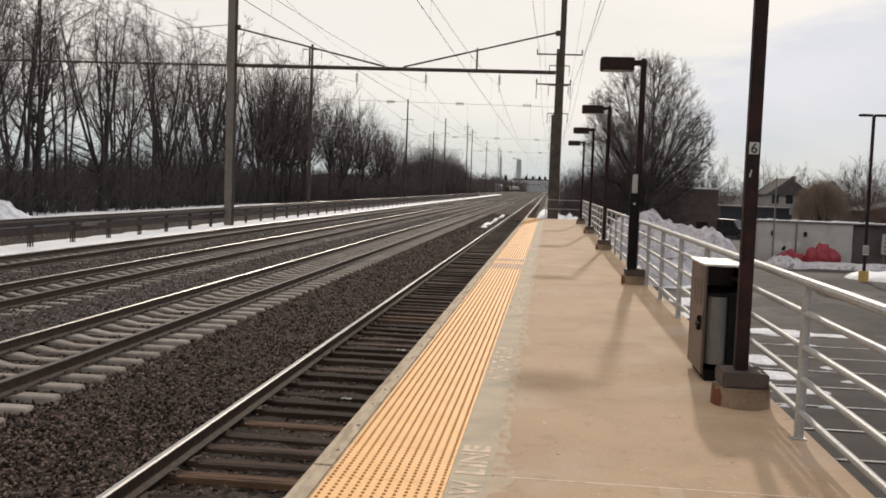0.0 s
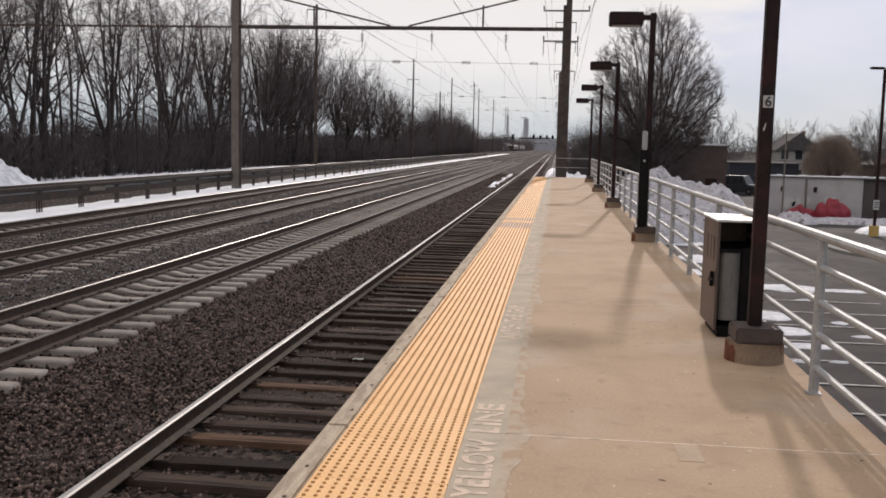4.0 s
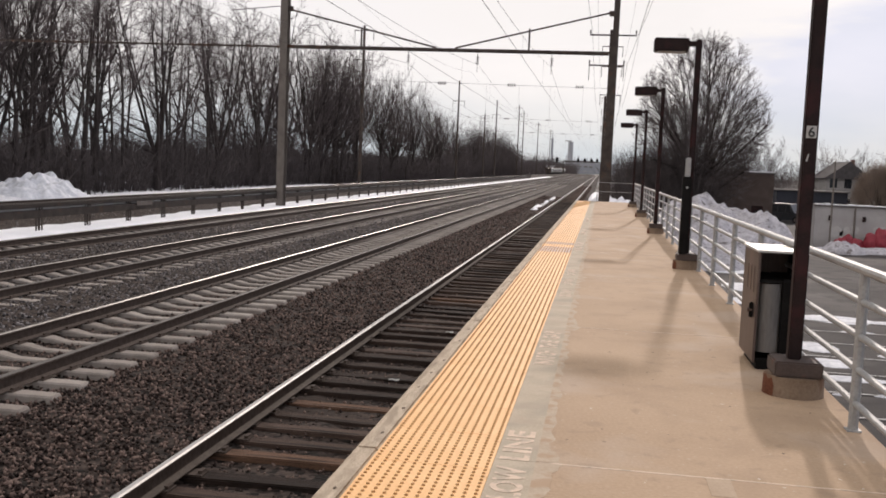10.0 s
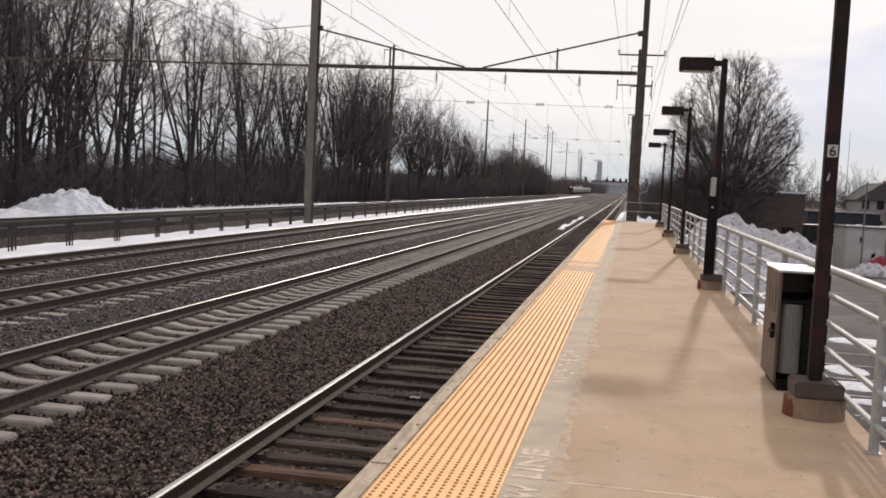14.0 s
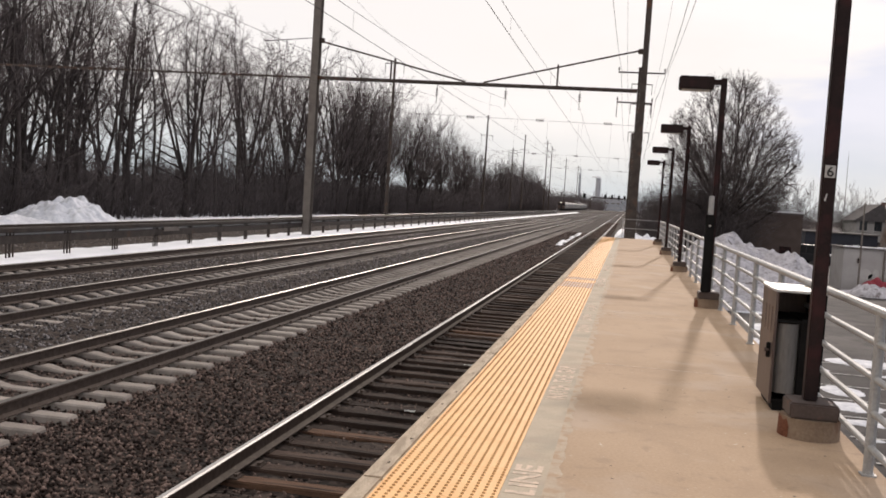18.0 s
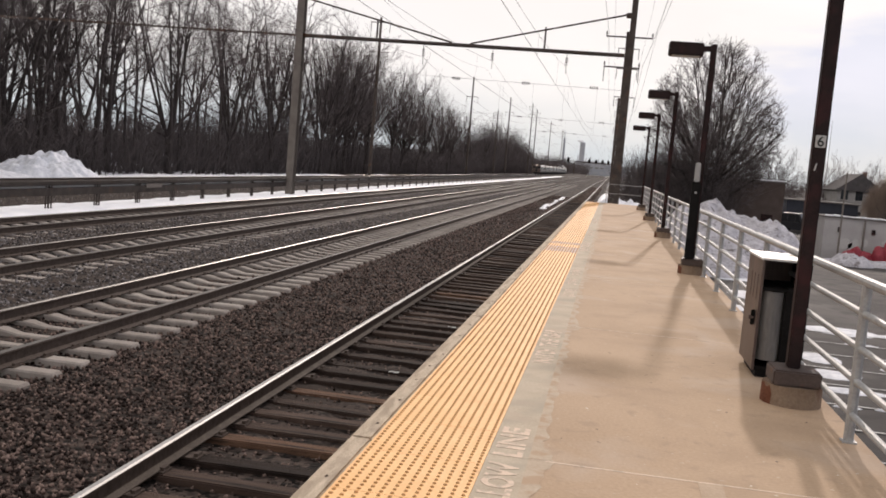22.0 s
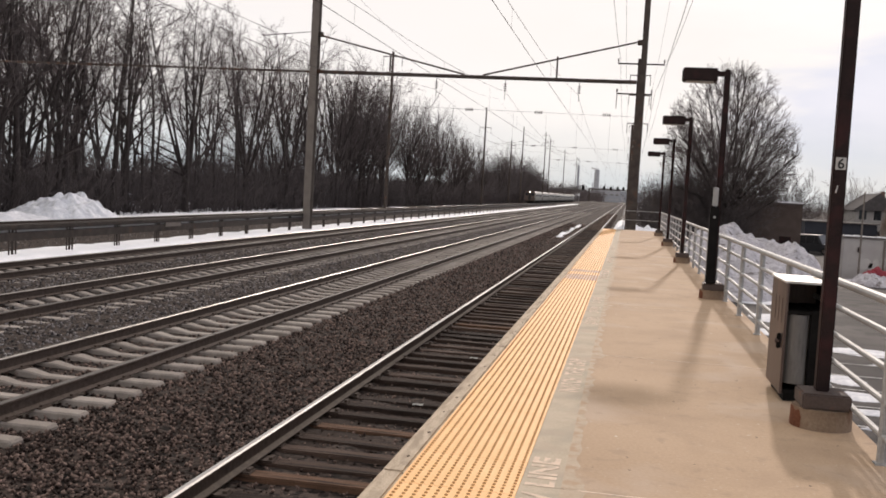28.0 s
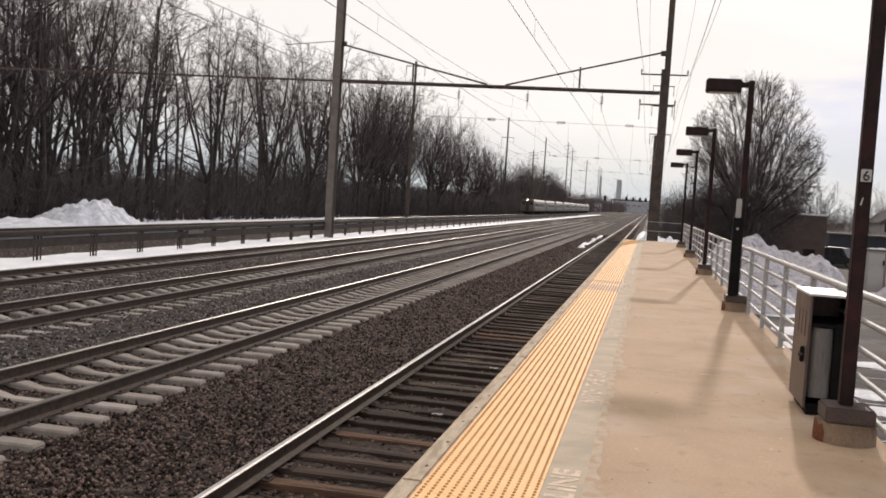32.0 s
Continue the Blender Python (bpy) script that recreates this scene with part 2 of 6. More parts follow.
STEEL = material("weathered_steel", (0.045, 0.035, 0.030), (0.105, 0.085, 0.074), 0.8, 3, spots=(0.11, 0.06, 0.04), spot_scale=1.5, spot_at=0.6)
FENCEM = material("track_fence_steel", (0.030, 0.024, 0.021), (0.072, 0.059, 0.052), 0.8, 3, spots=(0.075, 0.047, 0.034), spot_scale=1.5, spot_at=0.62)
GREYPOLE = material("grey_pole", (0.125, 0.105, 0.092), (0.20, 0.175, 0.155), 0.8, 2)
WIRE = material("wire_dark", (0.05, 0.045, 0.042), (0.085, 0.078, 0.072), 0.9, 3)
SNOW = material("snow", (0.70, 0.71, 0.74), (0.86, 0.86, 0.87), 0.7, 1.2, bump=0.5, fine=9)
DIRTSNOW = material("dirty_snow", (0.27, 0.255, 0.265), (0.60, 0.575, 0.60), 0.85, 2.2, bump=0.9, fine=9, spots=(0.17, 0.15, 0.145), spot_scale=3.0, spot_at=0.61)
ASPHALT = material("asphalt", (0.026, 0.023, 0.022), (0.056, 0.050, 0.048), 0.85, 0.7, bump=0.3, fine=80, spots=(0.085, 0.077, 0.072), spot_scale=0.25, spot_at=0.6, stains=(((0.095, 0.085, 0.079), 0.07, 0.44, 0.56, 0.7), ((0.02, 0.018, 0.018), 0.9, 0.52, 0.62, 0.6)))
SOIL = material("winter_ground", (0.05, 0.04, 0.03), (0.13, 0.105, 0.08), 0.95, 0.3, bump=0.5, fine=8, spots=(0.6, 0.6, 0.62), spot_scale=0.08, spot_at=0.56)
BARK = material("bark", (0.026, 0.021, 0.020), (0.072, 0.060, 0.056), 0.95, 2, fine=20, stretch=(1, 1, 0.3))
TWIG = material("twigs", (0.062, 0.052, 0.052), (0.15, 0.124, 0.119), 0.95, 1)
BRUSH = material("brush_stems", (0.048, 0.041, 0.041), (0.122, 0.103, 0.100), 0.95, 1)
PAINTWHITE = material("lot_paint", (0.38, 0.37, 0.35), (0.58, 0.57, 0.55), 0.8, 5, spots=(0.15, 0.14, 0.13), spot_scale=6, spot_at=0.6)


# ---- building tools ----
def mesh_of(name, bm, materials):
    me = bpy.data.meshes.new(name)
    bm.to_mesh(me)
    bm.free()
    for m in materials if isinstance(materials, (list, tuple)) else [materials]:
        me.materials.append(m)
    return me


def part(name, bm, mat, parent=None, label="", smooth=False):
    me = bm if isinstance(bm, bpy.types.Mesh) else mesh_of(name, bm, mat)
    if smooth:
        for p in me.polygons:
            p.use_smooth = True
    ob = new(name, me)
    if parent:
        ob.parent = parent
    if label:
        ob["label"] = label
    return ob


def arrays(name, verts, faces, mat):
    """A mesh from numpy arrays of equal-sided faces."""
    me = bpy.data.meshes.new(name)
    verts, faces = np.asarray(verts, np.float32), np.asarray(faces, np.int32)
    k = faces.shape[1]
    me.vertices.add(len(verts))
    me.vertices.foreach_set("co", verts.ravel())
    me.loops.add(faces.size)
    me.loops.foreach_set("vertex_index", faces.ravel())
    me.polygons.add(len(faces))
    me.polygons.foreach_set("loop_start", np.arange(0, faces.size, k, dtype=np.int32))
    me.update(calc_edges=True)
    me.materials.append(mat)
    return me


def box(bm, lo, hi, bevel=0.0, at=None):
    made = bmesh.ops.create_cube(bm, size=1.0)["verts"]
    size, mid = [b - a for a, b in zip(lo, hi)], [(a + b) / 2 for a, b in zip(lo, hi)]
    for v in made:
        v.co = Vector((v.co.x * size[0] + mid[0], v.co.y * size[1] + mid[1], v.co.z * size[2] + mid[2]))
    if bevel:
        edges = list({e for v in made for e in v.link_edges})
        made = bmesh.ops.bevel(bm, geom=edges, offset=bevel, segments=2, affect="EDGES")["verts"]
    if at is not None:
        for v in made:
            v.co = at @ v.co
    return bm


def tube(bm, a, b, r0, r1=None, sides=8, caps=True):
    a, b = Vector(a), Vector(b)
    r1 = r0 if r1 is None else r1
    way = (b - a).normalized()
    side = way.orthogonal().normalized()
    other = way.cross(side)
    rings = []
    for c, r in ((a, r0), (b, r1)):
        rings.append([bm.verts.new(c + (side * math.cos(q) + other * math.sin(q)) * r) for q in (2 * math.pi * (k + 0.5) / sides for k in range(sides))])
    for k in range(sides):
        bm.faces.new((rings[0][k], rings[0][(k + 1) % sides], rings[1][(k + 1) % sides], rings[1][k]))
    if caps:
        bm.faces.new(rings[0][::-1])
        bm.faces.new(rings[1])
    return bm


def polytube(bm, pts, r, sides=4):
    """One bent tube through the points."""
    pts = [Vector(p) for p in pts]
    last = None
    for k, p in enumerate(pts):
        way = (pts[min(k + 1, len(pts) - 1)] - pts[max(k - 1, 0)]).normalized()
        side = way.cross(Vector((0, 0, 1))).normalized()
        up = side.cross(way)
        ring = [bm.verts.new(p + (side * math.cos(q) + up * math.sin(q)) * r) for q in (2 * math.pi * i / sides for i in range(sides))]
        if last:
            for i in range(sides):
                bm.faces.new((last[i], last[(i + 1) % sides], ring[(i + 1) % sides], ring[i]))
        last = ring
    return bm


def extrude_profile(bm, pts, y0, y1, closed=True, mats=None):
    """A cross-section in x and z, drawn along y."""
    rings = [[bm.verts.new((x, y, z)) for x, z in pts] for y in (y0, y1)]
    n = len(pts)
    for k in range(n if closed else n - 1):
        f = bm.faces.new((rings[0][k], rings[1][k], rings[1][(k + 1) % n], rings[0][(k + 1) % n]))
        if mats:
            f.material_index = mats[k]
    if closed:
        bm.faces.new(rings[0])
        bm.faces.new(rings[1][::-1])
    bmesh.ops.recalc_face_normals(bm, faces=bm.faces[:])
    return bm


def thing(name, x=0, y=0, z=0, label="", category="", group="", kind="", rz=0):
    ob = new(name)
    ob.empty_display_size = 0.1
    ob.matrix_world = pose(x, y, z, 0, 0, rz)
    return tagged(ob, label, category, group, kind)


def B():
    return bmesh.new()


def rough_sheet(name, x0, x1, y0, y1, height, nx, ny, mat, amount=0.0, freq=1.0, seed=0.0):
    """A ground sheet over a grid; height(x, y) is its level."""
    xs, ys = np.linspace(x0, x1, nx), np.linspace(y0, y1, ny)
    verts = [(x, y, height(x, y) + (amount * noise.noise((x * freq, y * freq, seed)) if amount else 0)) for y in ys for x in xs]
    faces = [(j * nx + i, j * nx + i + 1, (j + 1) * nx + i + 1, (j + 1) * nx + i) for j in range(ny - 1) for i in range(nx - 1)]
    return part(name, arrays(name, verts, faces, mat), mat)


# ---- ground, ballast and snow ----
TRACKS = ((-1.615, -1.17), (-6.04, -1.06), (-10.08, -1.06), (-14.02, -1.06), (-26.5, -1.15))
RAIL_END = 756.0


def bed(x, y):
    """The level of the ballast across the line."""
    stops = ((-31.0, -2.9), (-29.4, -1.6), (-28.3, -1.38), (-24.6, -1.38), (-23.5, -1.55), (-19.5, -1.6), (-18.6, -1.42), (-16.3, -1.40), (-15.6, -1.26), (-14.85, -1.245), (-14.65, -1.31), (-13.4, -1.31), (-13.2, -1.25), (-11.0, -1.25), (-10.7, -1.315), (-9.5, -1.315), (-9.25, -1.265), (-7.6, -1.26), (-6.9, -1.28), (-6.7, -1.33), (-4.85, -1.34), (-4.5, -1.30), (-3.5, -1.36), (-2.5, -1.34), (-2.36, -1.432), (-1.0, -1.445), (0.5, -1.50))
    return float(np.interp(x, [s[0] for s in stops], [s[1] for s in stops]))


def slope_left(x, y):
    return float(np.interp(x, (-36, -33, -30, -29), (-3.15, -3.0, -1.95, -1.62))) + 0.1 * noise.noise((x * 0.4, y * 0.3, 2.0))


LOT = -3.1
tagged(rough_sheet("ground", -2500, 2500, -400, 4500, lambda x, y: LOT - 0.25, 40, 40, SOIL, 0.0), "brown winter ground with thin snow to the horizon", "ground", kind="structure")
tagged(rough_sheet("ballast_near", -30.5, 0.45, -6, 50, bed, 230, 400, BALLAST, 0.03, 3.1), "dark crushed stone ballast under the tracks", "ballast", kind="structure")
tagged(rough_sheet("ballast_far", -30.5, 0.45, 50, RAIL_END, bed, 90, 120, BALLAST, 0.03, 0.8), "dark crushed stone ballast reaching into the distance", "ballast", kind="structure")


def snow_level(x, y):
    ragged = 0.25 * noise.noise((x * 0.2, y * 0.9, 7.0))
    edge = min((x + 18.6 + ragged) / 0.5, (-16.0 - x + ragged * 0.6) / 0.4, 1.0)
    return -1.48 + 0.26 * max(0.0, edge) + 0.03 * noise.noise((x * 1.3, y * 0.7, 4.0))


tagged(rough_sheet("snow_strip", -19.1, -15.8, -6, 353, snow_level, 18, 560, SNOW, 0.02, 2.0), "narrow strip of packed snow between two tracks", "snow", kind="structure")
tagged(rough_sheet("snow_bank", -36, -29, -6, 155, slope_left, 16, 80, SNOW, 0.03, 1.4), "snowy embankment slope below the tracks", "snow", kind="structure")
tagged(rough_sheet("snow_field", -120, -36, -40, 177, lambda x, y: LOT - 0.05 + 0.12 * noise.noise((x * 0.2, y * 0.2, 2.0)), 50, 200, SNOW, 0.04, 1.1), "white snow field at the edge of the woods", "snow", kind="structure")


tagged(rough_sheet("embankment_far", -36, -29, 155, 640, slope_left, 16, 120, SOIL, 0.05, 1.4), "brown embankment slope below the far tracks", "embankment", kind="structure")


def slope_right(x, y):
    return float(np.interp(x, (0.4, 3.0, 5.6, 6.2), (-1.48, -1.55, -3.05, -3.2))) + 0.06 * noise.noise((x * 0.7, y * 0.5, 9.0))


tagged(rough_sheet("embankment", 0.4, 6.2, -20, 504, slope_right, 16, 260, SOIL, 0.05, 1.7), "brown grassy embankment beside the platform", "embankment", kind="structure")
tagged(rough_sheet("parking_lot", 5.9, 150, -20, 219, lambda x, y: LOT, 40, 60, ASPHALT, 0.02, 0.1), "grey asphalt parking lot with damp patches", "parking lot", kind="structure")

# ---- platform ----
PLAT_END, PLAT_R = 48.3, 2.90
platform = thing("platform", label="raised concrete station platform with a yellow tactile edge", category="platform", kind="structure")
JOINT = 4.366
joints = [4.83 + JOINT * k for k in range(-3, 10)]
edges = [joints[0]] + joints[1:] + [PLAT_END]
for a, b in zip(edges[:-1], edges[1:]):
    part("slab", box(B(), (0.973, a + 0.005, -0.22), (PLAT_R, b - 0.005, 0.0), 0.003), CONCRETE, platform)
    part("mortar_band", box(B(), (0.7545, a + 0.001, -0.22), (0.972, b - 0.001, 0.002)), PATCH, platform, "grey patched mortar band")
    part("sealant", box(B(), (0.98, b - 0.007, -0.2), (PLAT_R - 0.01, b + 0.007, 0.0015)), STENCIL, platform)
    part("coping", box(B(), (0.015, a + 0.004, -0.22), (0.137, b - 0.004, 0.0), 0.012), COPING, platform, "worn concrete nosing")
part("support_wall", box(B(), (0.42, joints[0], -3.4), (PLAT_R - 0.12, PLAT_END - 0.1, -0.22)), COPING, platform)

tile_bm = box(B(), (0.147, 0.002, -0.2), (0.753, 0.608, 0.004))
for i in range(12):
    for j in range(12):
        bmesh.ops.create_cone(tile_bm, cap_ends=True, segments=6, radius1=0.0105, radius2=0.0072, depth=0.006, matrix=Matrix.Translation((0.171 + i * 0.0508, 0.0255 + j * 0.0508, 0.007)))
# domes get the darker tone, the flat tile the plain yellow
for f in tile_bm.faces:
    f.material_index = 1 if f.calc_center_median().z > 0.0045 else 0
worn_tile = mesh_of("tactile_tile", tile_bm.copy(), [WORNYELLOW, DOME_SHADE])
tile = mesh_of("tactile_tile", tile_bm, [YELLOW, DOME_SHADE])
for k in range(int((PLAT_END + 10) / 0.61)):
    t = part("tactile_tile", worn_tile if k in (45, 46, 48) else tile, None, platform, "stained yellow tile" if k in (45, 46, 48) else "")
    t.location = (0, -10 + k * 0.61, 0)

# ---- tracks ----
def rail_profile(side):
    """A rail's cross-section; side is +1 where the running edge is at +x. Marks the polished faces."""
    half = [(0.0, 0.0), (0.022, 0.0), (0.036, -0.0112), (0.036, -0.017), (0.036, -0.036), (0.009, -0.05), (0.009, -0.15), (0.07, -0.172), (0.07, -0.182)]
    right = [(x * side, z) for x, z in half[1:]]
    left = [(-x * side, z) for x, z in half[1:]]
    pts = right + left[::-1]
    mats = [1, 1, 0, 0, 0, 3, 0, 0, 0, 3, 0, 0, 0, 0, 2, 2]
    return pts, mats


def concrete_tie():
    bm = B()
    xs = [-1.37, -1.35, -0.95, -0.55, -0.3, 0.3, 0.55, 0.95, 1.35, 1.37]
    top = [-0.03, 0.0, 0.0, 0.0, -0.05, -0.05, 0.0, 0.0, 0.0, -0.03]
    wide = [0.105, 0.11, 0.115, 0.115, 0.09, 0.09, 0.115, 0.115, 0.11, 0.105]
    rings = []
    for x, z, w in zip(xs, top, wide):
        rings.append([bm.verts.new(p) for p in ((x, -w - 0.02, -0.2), (x, -w, z - 0.02), (x, -w + 0.02, z), (x, w - 0.02, z), (x, w, z - 0.02), (x, w + 0.02, -0.2))])
    for a, b in zip(rings[:-1], rings[1:]):
        for k in range(5):
            bm.faces.new((a[k], a[k + 1], b[k + 1], b[k]))
    bm.faces.new(rings[0][::-1])
    bm.faces.new(rings[-1])
    bmesh.ops.recalc_face_normals(bm, faces=bm.faces[:])
    return mesh_of("tie", bm, TIEC)


def timber_tie(wood):
    bm = box(B(), (-1.3, -0.11, -0.18), (1.3, 0.11, 0.0), 0.012)
    return mesh_of("tie", bm, wood)


CTIE, WTIE, OTIE = concrete_tie(), timber_tie(TIEW), timber_tie(TIEO)


def clip_mesh():
    bm = box(B(), (-0.13, -0.09, 0.0), (0.13, 0.09, 0.016))
    for s in (-1, 1):
        box(bm, (s * 0.10 - 0.02, -0.05, 0.016), (s * 0.10 + 0.02, 0.05, 0.045))
    return mesh_of("tie_plate", bm, RAILRUST)


PLATE = clip_mesh()


# the unevenly spaced old ties by the platform: even places and true ones, and the tan ones among them
NEAR_TIES = ((-6, 6.99, 7.588, 8.186, 8.784, 9.382, 9.98, 10.578, 11.176, 11.774, 12.372, 12.97, 13.568, 14.166, 16, 400), (-6.07, 6.92, 7.52, 8.08, 8.71, 9.25, 9.75, 10.28, 10.9, 11.45, 12.0, 12.55, 13.07, 13.7, 15.6, 399.6))
ORANGE = (25, 29, 45)


def track(k, spacing, first, timber):
    x, z = TRACKS[k]
    words = "railway track on dark timber ties with a shiny running rail" if timber else "railway track on pale concrete ties with shiny running rails"
    t = thing("railway_track", x, 0, z, words, "railway track", "parallel tracks")
    for s in (-1, 1):
        bm = B()
        pts, mats = rail_profile(-s)
        extrude_profile(bm, pts, -6, RAIL_END, True, mats)
        r = part("rail", mesh_of("rail", bm, [RAILRUST, RAILSIDE, RAILTOP, RAILFOOT] if k == 0 else [RAILRUST, RAILWORN, RAILDULL, RAILRUST]), None, t)
        r.location = (s * 0.753, 0, 0)
    count = 160 if k < 3 else 110
    rng = random.Random(k)
    for n in range(count):
        y = first + n * spacing
        if k == 0:
            y = float(np.interp(y, NEAR_TIES[0], NEAR_TIES[1]))
        tie = part("tie", (OTIE if k == 0 and n in ORANGE else WTIE) if timber else CTIE, None, t)
        if timber:
            tie.matrix_local = pose(rng.uniform(-0.06, 0.06), y + rng.uniform(-0.03, 0.03), -0.20 + rng.choice((0.0, -0.01, -0.02, -0.035)) + rng.uniform(-0.01, 0.0), rng.uniform(-1.2, 1.2), 0, rng.uniform(-2.2, 2.2))
        else:
            tie.matrix_local = pose(0, y, -0.19)
        if n < 59 and k < 3:
            for s in (-1, 1):
                p = part("tie_plate", PLATE, None, tie)
                p.location = (s * 0.753, 0, 0.002)
    src = WTIE if timber else CTIE
    v = np.array([q.co[:] for q in src.vertices])
    quads = [tuple(f.vertices) for f in src.polygons if len(f.vertices) == 4]
    more = np.arange(first + count * spacing, 177, spacing)
    verts = np.concatenate([v + (0, y, -0.19) for y in more])
    faces = np.concatenate([np.array(quads) + len(v) * i for i in range(len(more))])
    part("far_tie_run", arrays("far_tie_run", verts, faces, TIEW if timber else TIEC), None, t)["kind"] = "stuff"


track(0, 0.598, 8.784 - 25 * 0.598, True)
track(1, 0.609, 4.25 - 16 * 0.609, False)
track(2, 0.609, 4.202 - 16 * 0.609, False)
track(3, 0.609, 6.723 - 20 * 0.609, False)
track(4, 0.55, 16.8 - 40 * 0.55, True)


# ---- platform furniture ----
LAMP_X, LAMP_Y = 2.625, (6.95, 15.7, 24.5, 33.3, 42.4)


def platform_lamp(x, y):
    t = thing("platform_lamp", x, y, 0, "dark bronze square lamp post with shoebox head on rusty plinth", "lamp post", "platform lamp posts")
    part("plinth", tube(B(), (0, 0, 0), (0, 0, 0.14), 0.205, 0.2, 20), PLINTH, t, "round rust-stained concrete plinth").rotation_euler = (0, 0, 4.4)
    stain = B()
    arc = [math.pi * (0.80 + 0.42 * i / 12) for i in range(13)]
    feet = [stain.verts.new((0.2068 * math.cos(a), 0.2068 * math.sin(a), 0.001)) for a in arc]
    tops = [stain.verts.new((0.2028 * math.cos(a), 0.2028 * math.sin(a), 0.138 - 0.05 * abs(i - 5) / 7 * (0.6 + noise.noise((i * 0.7, y, 0.0))))) for i, a in enumerate(arc)]
    for i in range(12):
        stain.faces.new((feet[i + 1], feet[i], tops[i], tops[i + 1]))
    part("rust_stain", stain, RUSTY, t, "red-brown rust run")
    part("base_cover", box(B(), (-0.16, -0.16, 0.14), (0.16, 0.16, 0.25), 0.012), BASEC, t)
    part("pole", box(B(), (-0.057, -0.045, 0.25), (0.033, 0.045, 3.62), 0.008), BRONZE, t)
    part("arm", box(B(), (-0.17, -0.04, 3.51), (-0.056, 0.04, 3.59), 0.006), BRONZE, t)
    head = part("lamp_head", box(B(), (-0.70, -0.17, 3.42), (-0.17, 0.17, 3.62), 0.015), BRONZE, t)
    part("lens", box(B(), (-0.65, -0.13, 3.412), (-0.22, 0.13, 3.419)), LENS, head, "clouded plastic lens")
    return t


PLINTH = material("plinth_concrete", (0.165, 0.115, 0.08), (0.27, 0.20, 0.145), 0.9, 6, bump=0.4, spots=(0.15, 0.075, 0.045), spot_scale=3.2, spot_at=0.60)
BASEC = material("base_cover_paint", (0.052, 0.036, 0.031), (0.10, 0.072, 0.060), 0.7, 5, spots=(0.12, 0.05, 0.03), spot_scale=5, spot_at=0.58)
RUSTY = material("rust_run", (0.10, 0.038, 0.022), (0.20, 0.085, 0.05), 0.9, 7, bump=0.3)
LENS = material("lamp_lens", (0.35, 0.35, 0.33), (0.5, 0.5, 0.47), 0.4, 4)
for y in LAMP_Y:
    platform_lamp(LAMP_X, y)

RAIL_X = 2.80
fence = thing("railing", RAIL_X, 0, 0, "galvanised pipe railing along the platform edge", "railing")
RAIL_Z = (0.17, 0.375, 0.575, 0.785, 0.975)
first_post, post_gap = 0.403, 1.875
posts = [first_post + post_gap * k for k in range(-2, 26)]
post_me = mesh_of("post", tube(box(B(), (-0.042, -0.042, 0), (0.042, 0.042, 0.01)), (0, 0, 0), (0, 0, 0.97), 0.030, 0.030, 10), GALV)
for y in posts:
    if y < PLAT_END:
        p = part("post", post_me, None, fence)
        p.location = (0, y, 0)
for z in RAIL_Z:
    r = 0.030 if z > 0.9 else 0.021
    part("pipe", tube(B(), (-0.0, posts[0], z), (-0.0, PLAT_END - 0.15, z), r, r, 10), GALV, fence, smooth=False)
end = thing("railing", 2.0, PLAT_END - 0.15, 0, "thin pipe rail closing the platform end", "railing")
for z in (0.5, 0.95):
    part("pipe", tube(B(), (-0.95, 0, z), (0.83, 0, z), 0.014, 0.014, 8), GALV, end)
part("post", tube(B(), (-0.95, 0, 0), (-0.95, 0, 0.95), 0.016, 0.016, 8), GALV, end)
step = tagged(part("timber_step", box(B(), (0.08, PLAT_END + 0.1, -0.6), (0.72, PLAT_END + 2.7, -0.12), 0.03), TIEW), "dark timber step below the platform end", "step")
part("step_wall", box(B(), (0.2, PLAT_END + 0.2, -1.7), (0.7, PLAT_END + 2.5, -0.6)), TIEW, step)

# ---- overhead line ----
def insulator(bm, x, y, z, n=4, step=0.11, axis="z", r=0.10):
    for k in range(n):
        o = Vector((x, y, z - k * step)) if axis == "z" else Vector((x + k * step, y, z))
        d = Vector((0, 0, -0.05)) if axis == "z" else Vector((0.05, 0, 0))
        tube(bm, o, o + d * (r / 0.1), r * 0.4, r, 8)
    return bm


PORTAL_Y = 52.5
portal = thing("catenary_portal", 0, PORTAL_Y, 0, "weathered steel catenary portal spanning the tracks", "catenary portal", "catenary supports")


def h_post(x, z0, z1, w, d):
    """A rolled H-section standing from z0 to z1."""
    a, b, f, g = w / 2, d / 2, 0.025, 0.012
    ring = [(-a, -b), (a, -b), (a, -b + f), (g, -b + f), (g, b - f), (a, b - f), (a, b), (-a, b), (-a, b - f), (-g, b - f), (-g, -b + f), (-a, -b + f)]
    bm = B()
    low, high = [[bm.verts.new((x + u, v, z)) for u, v in ring] for z in (z0, z1)]
    for k in range(12):
        bm.faces.new((low[k], low[(k + 1) % 12], high[(k + 1) % 12], high[k]))
    bm.faces.new(low[::-1])
    bm.faces.new(high)
    return bm


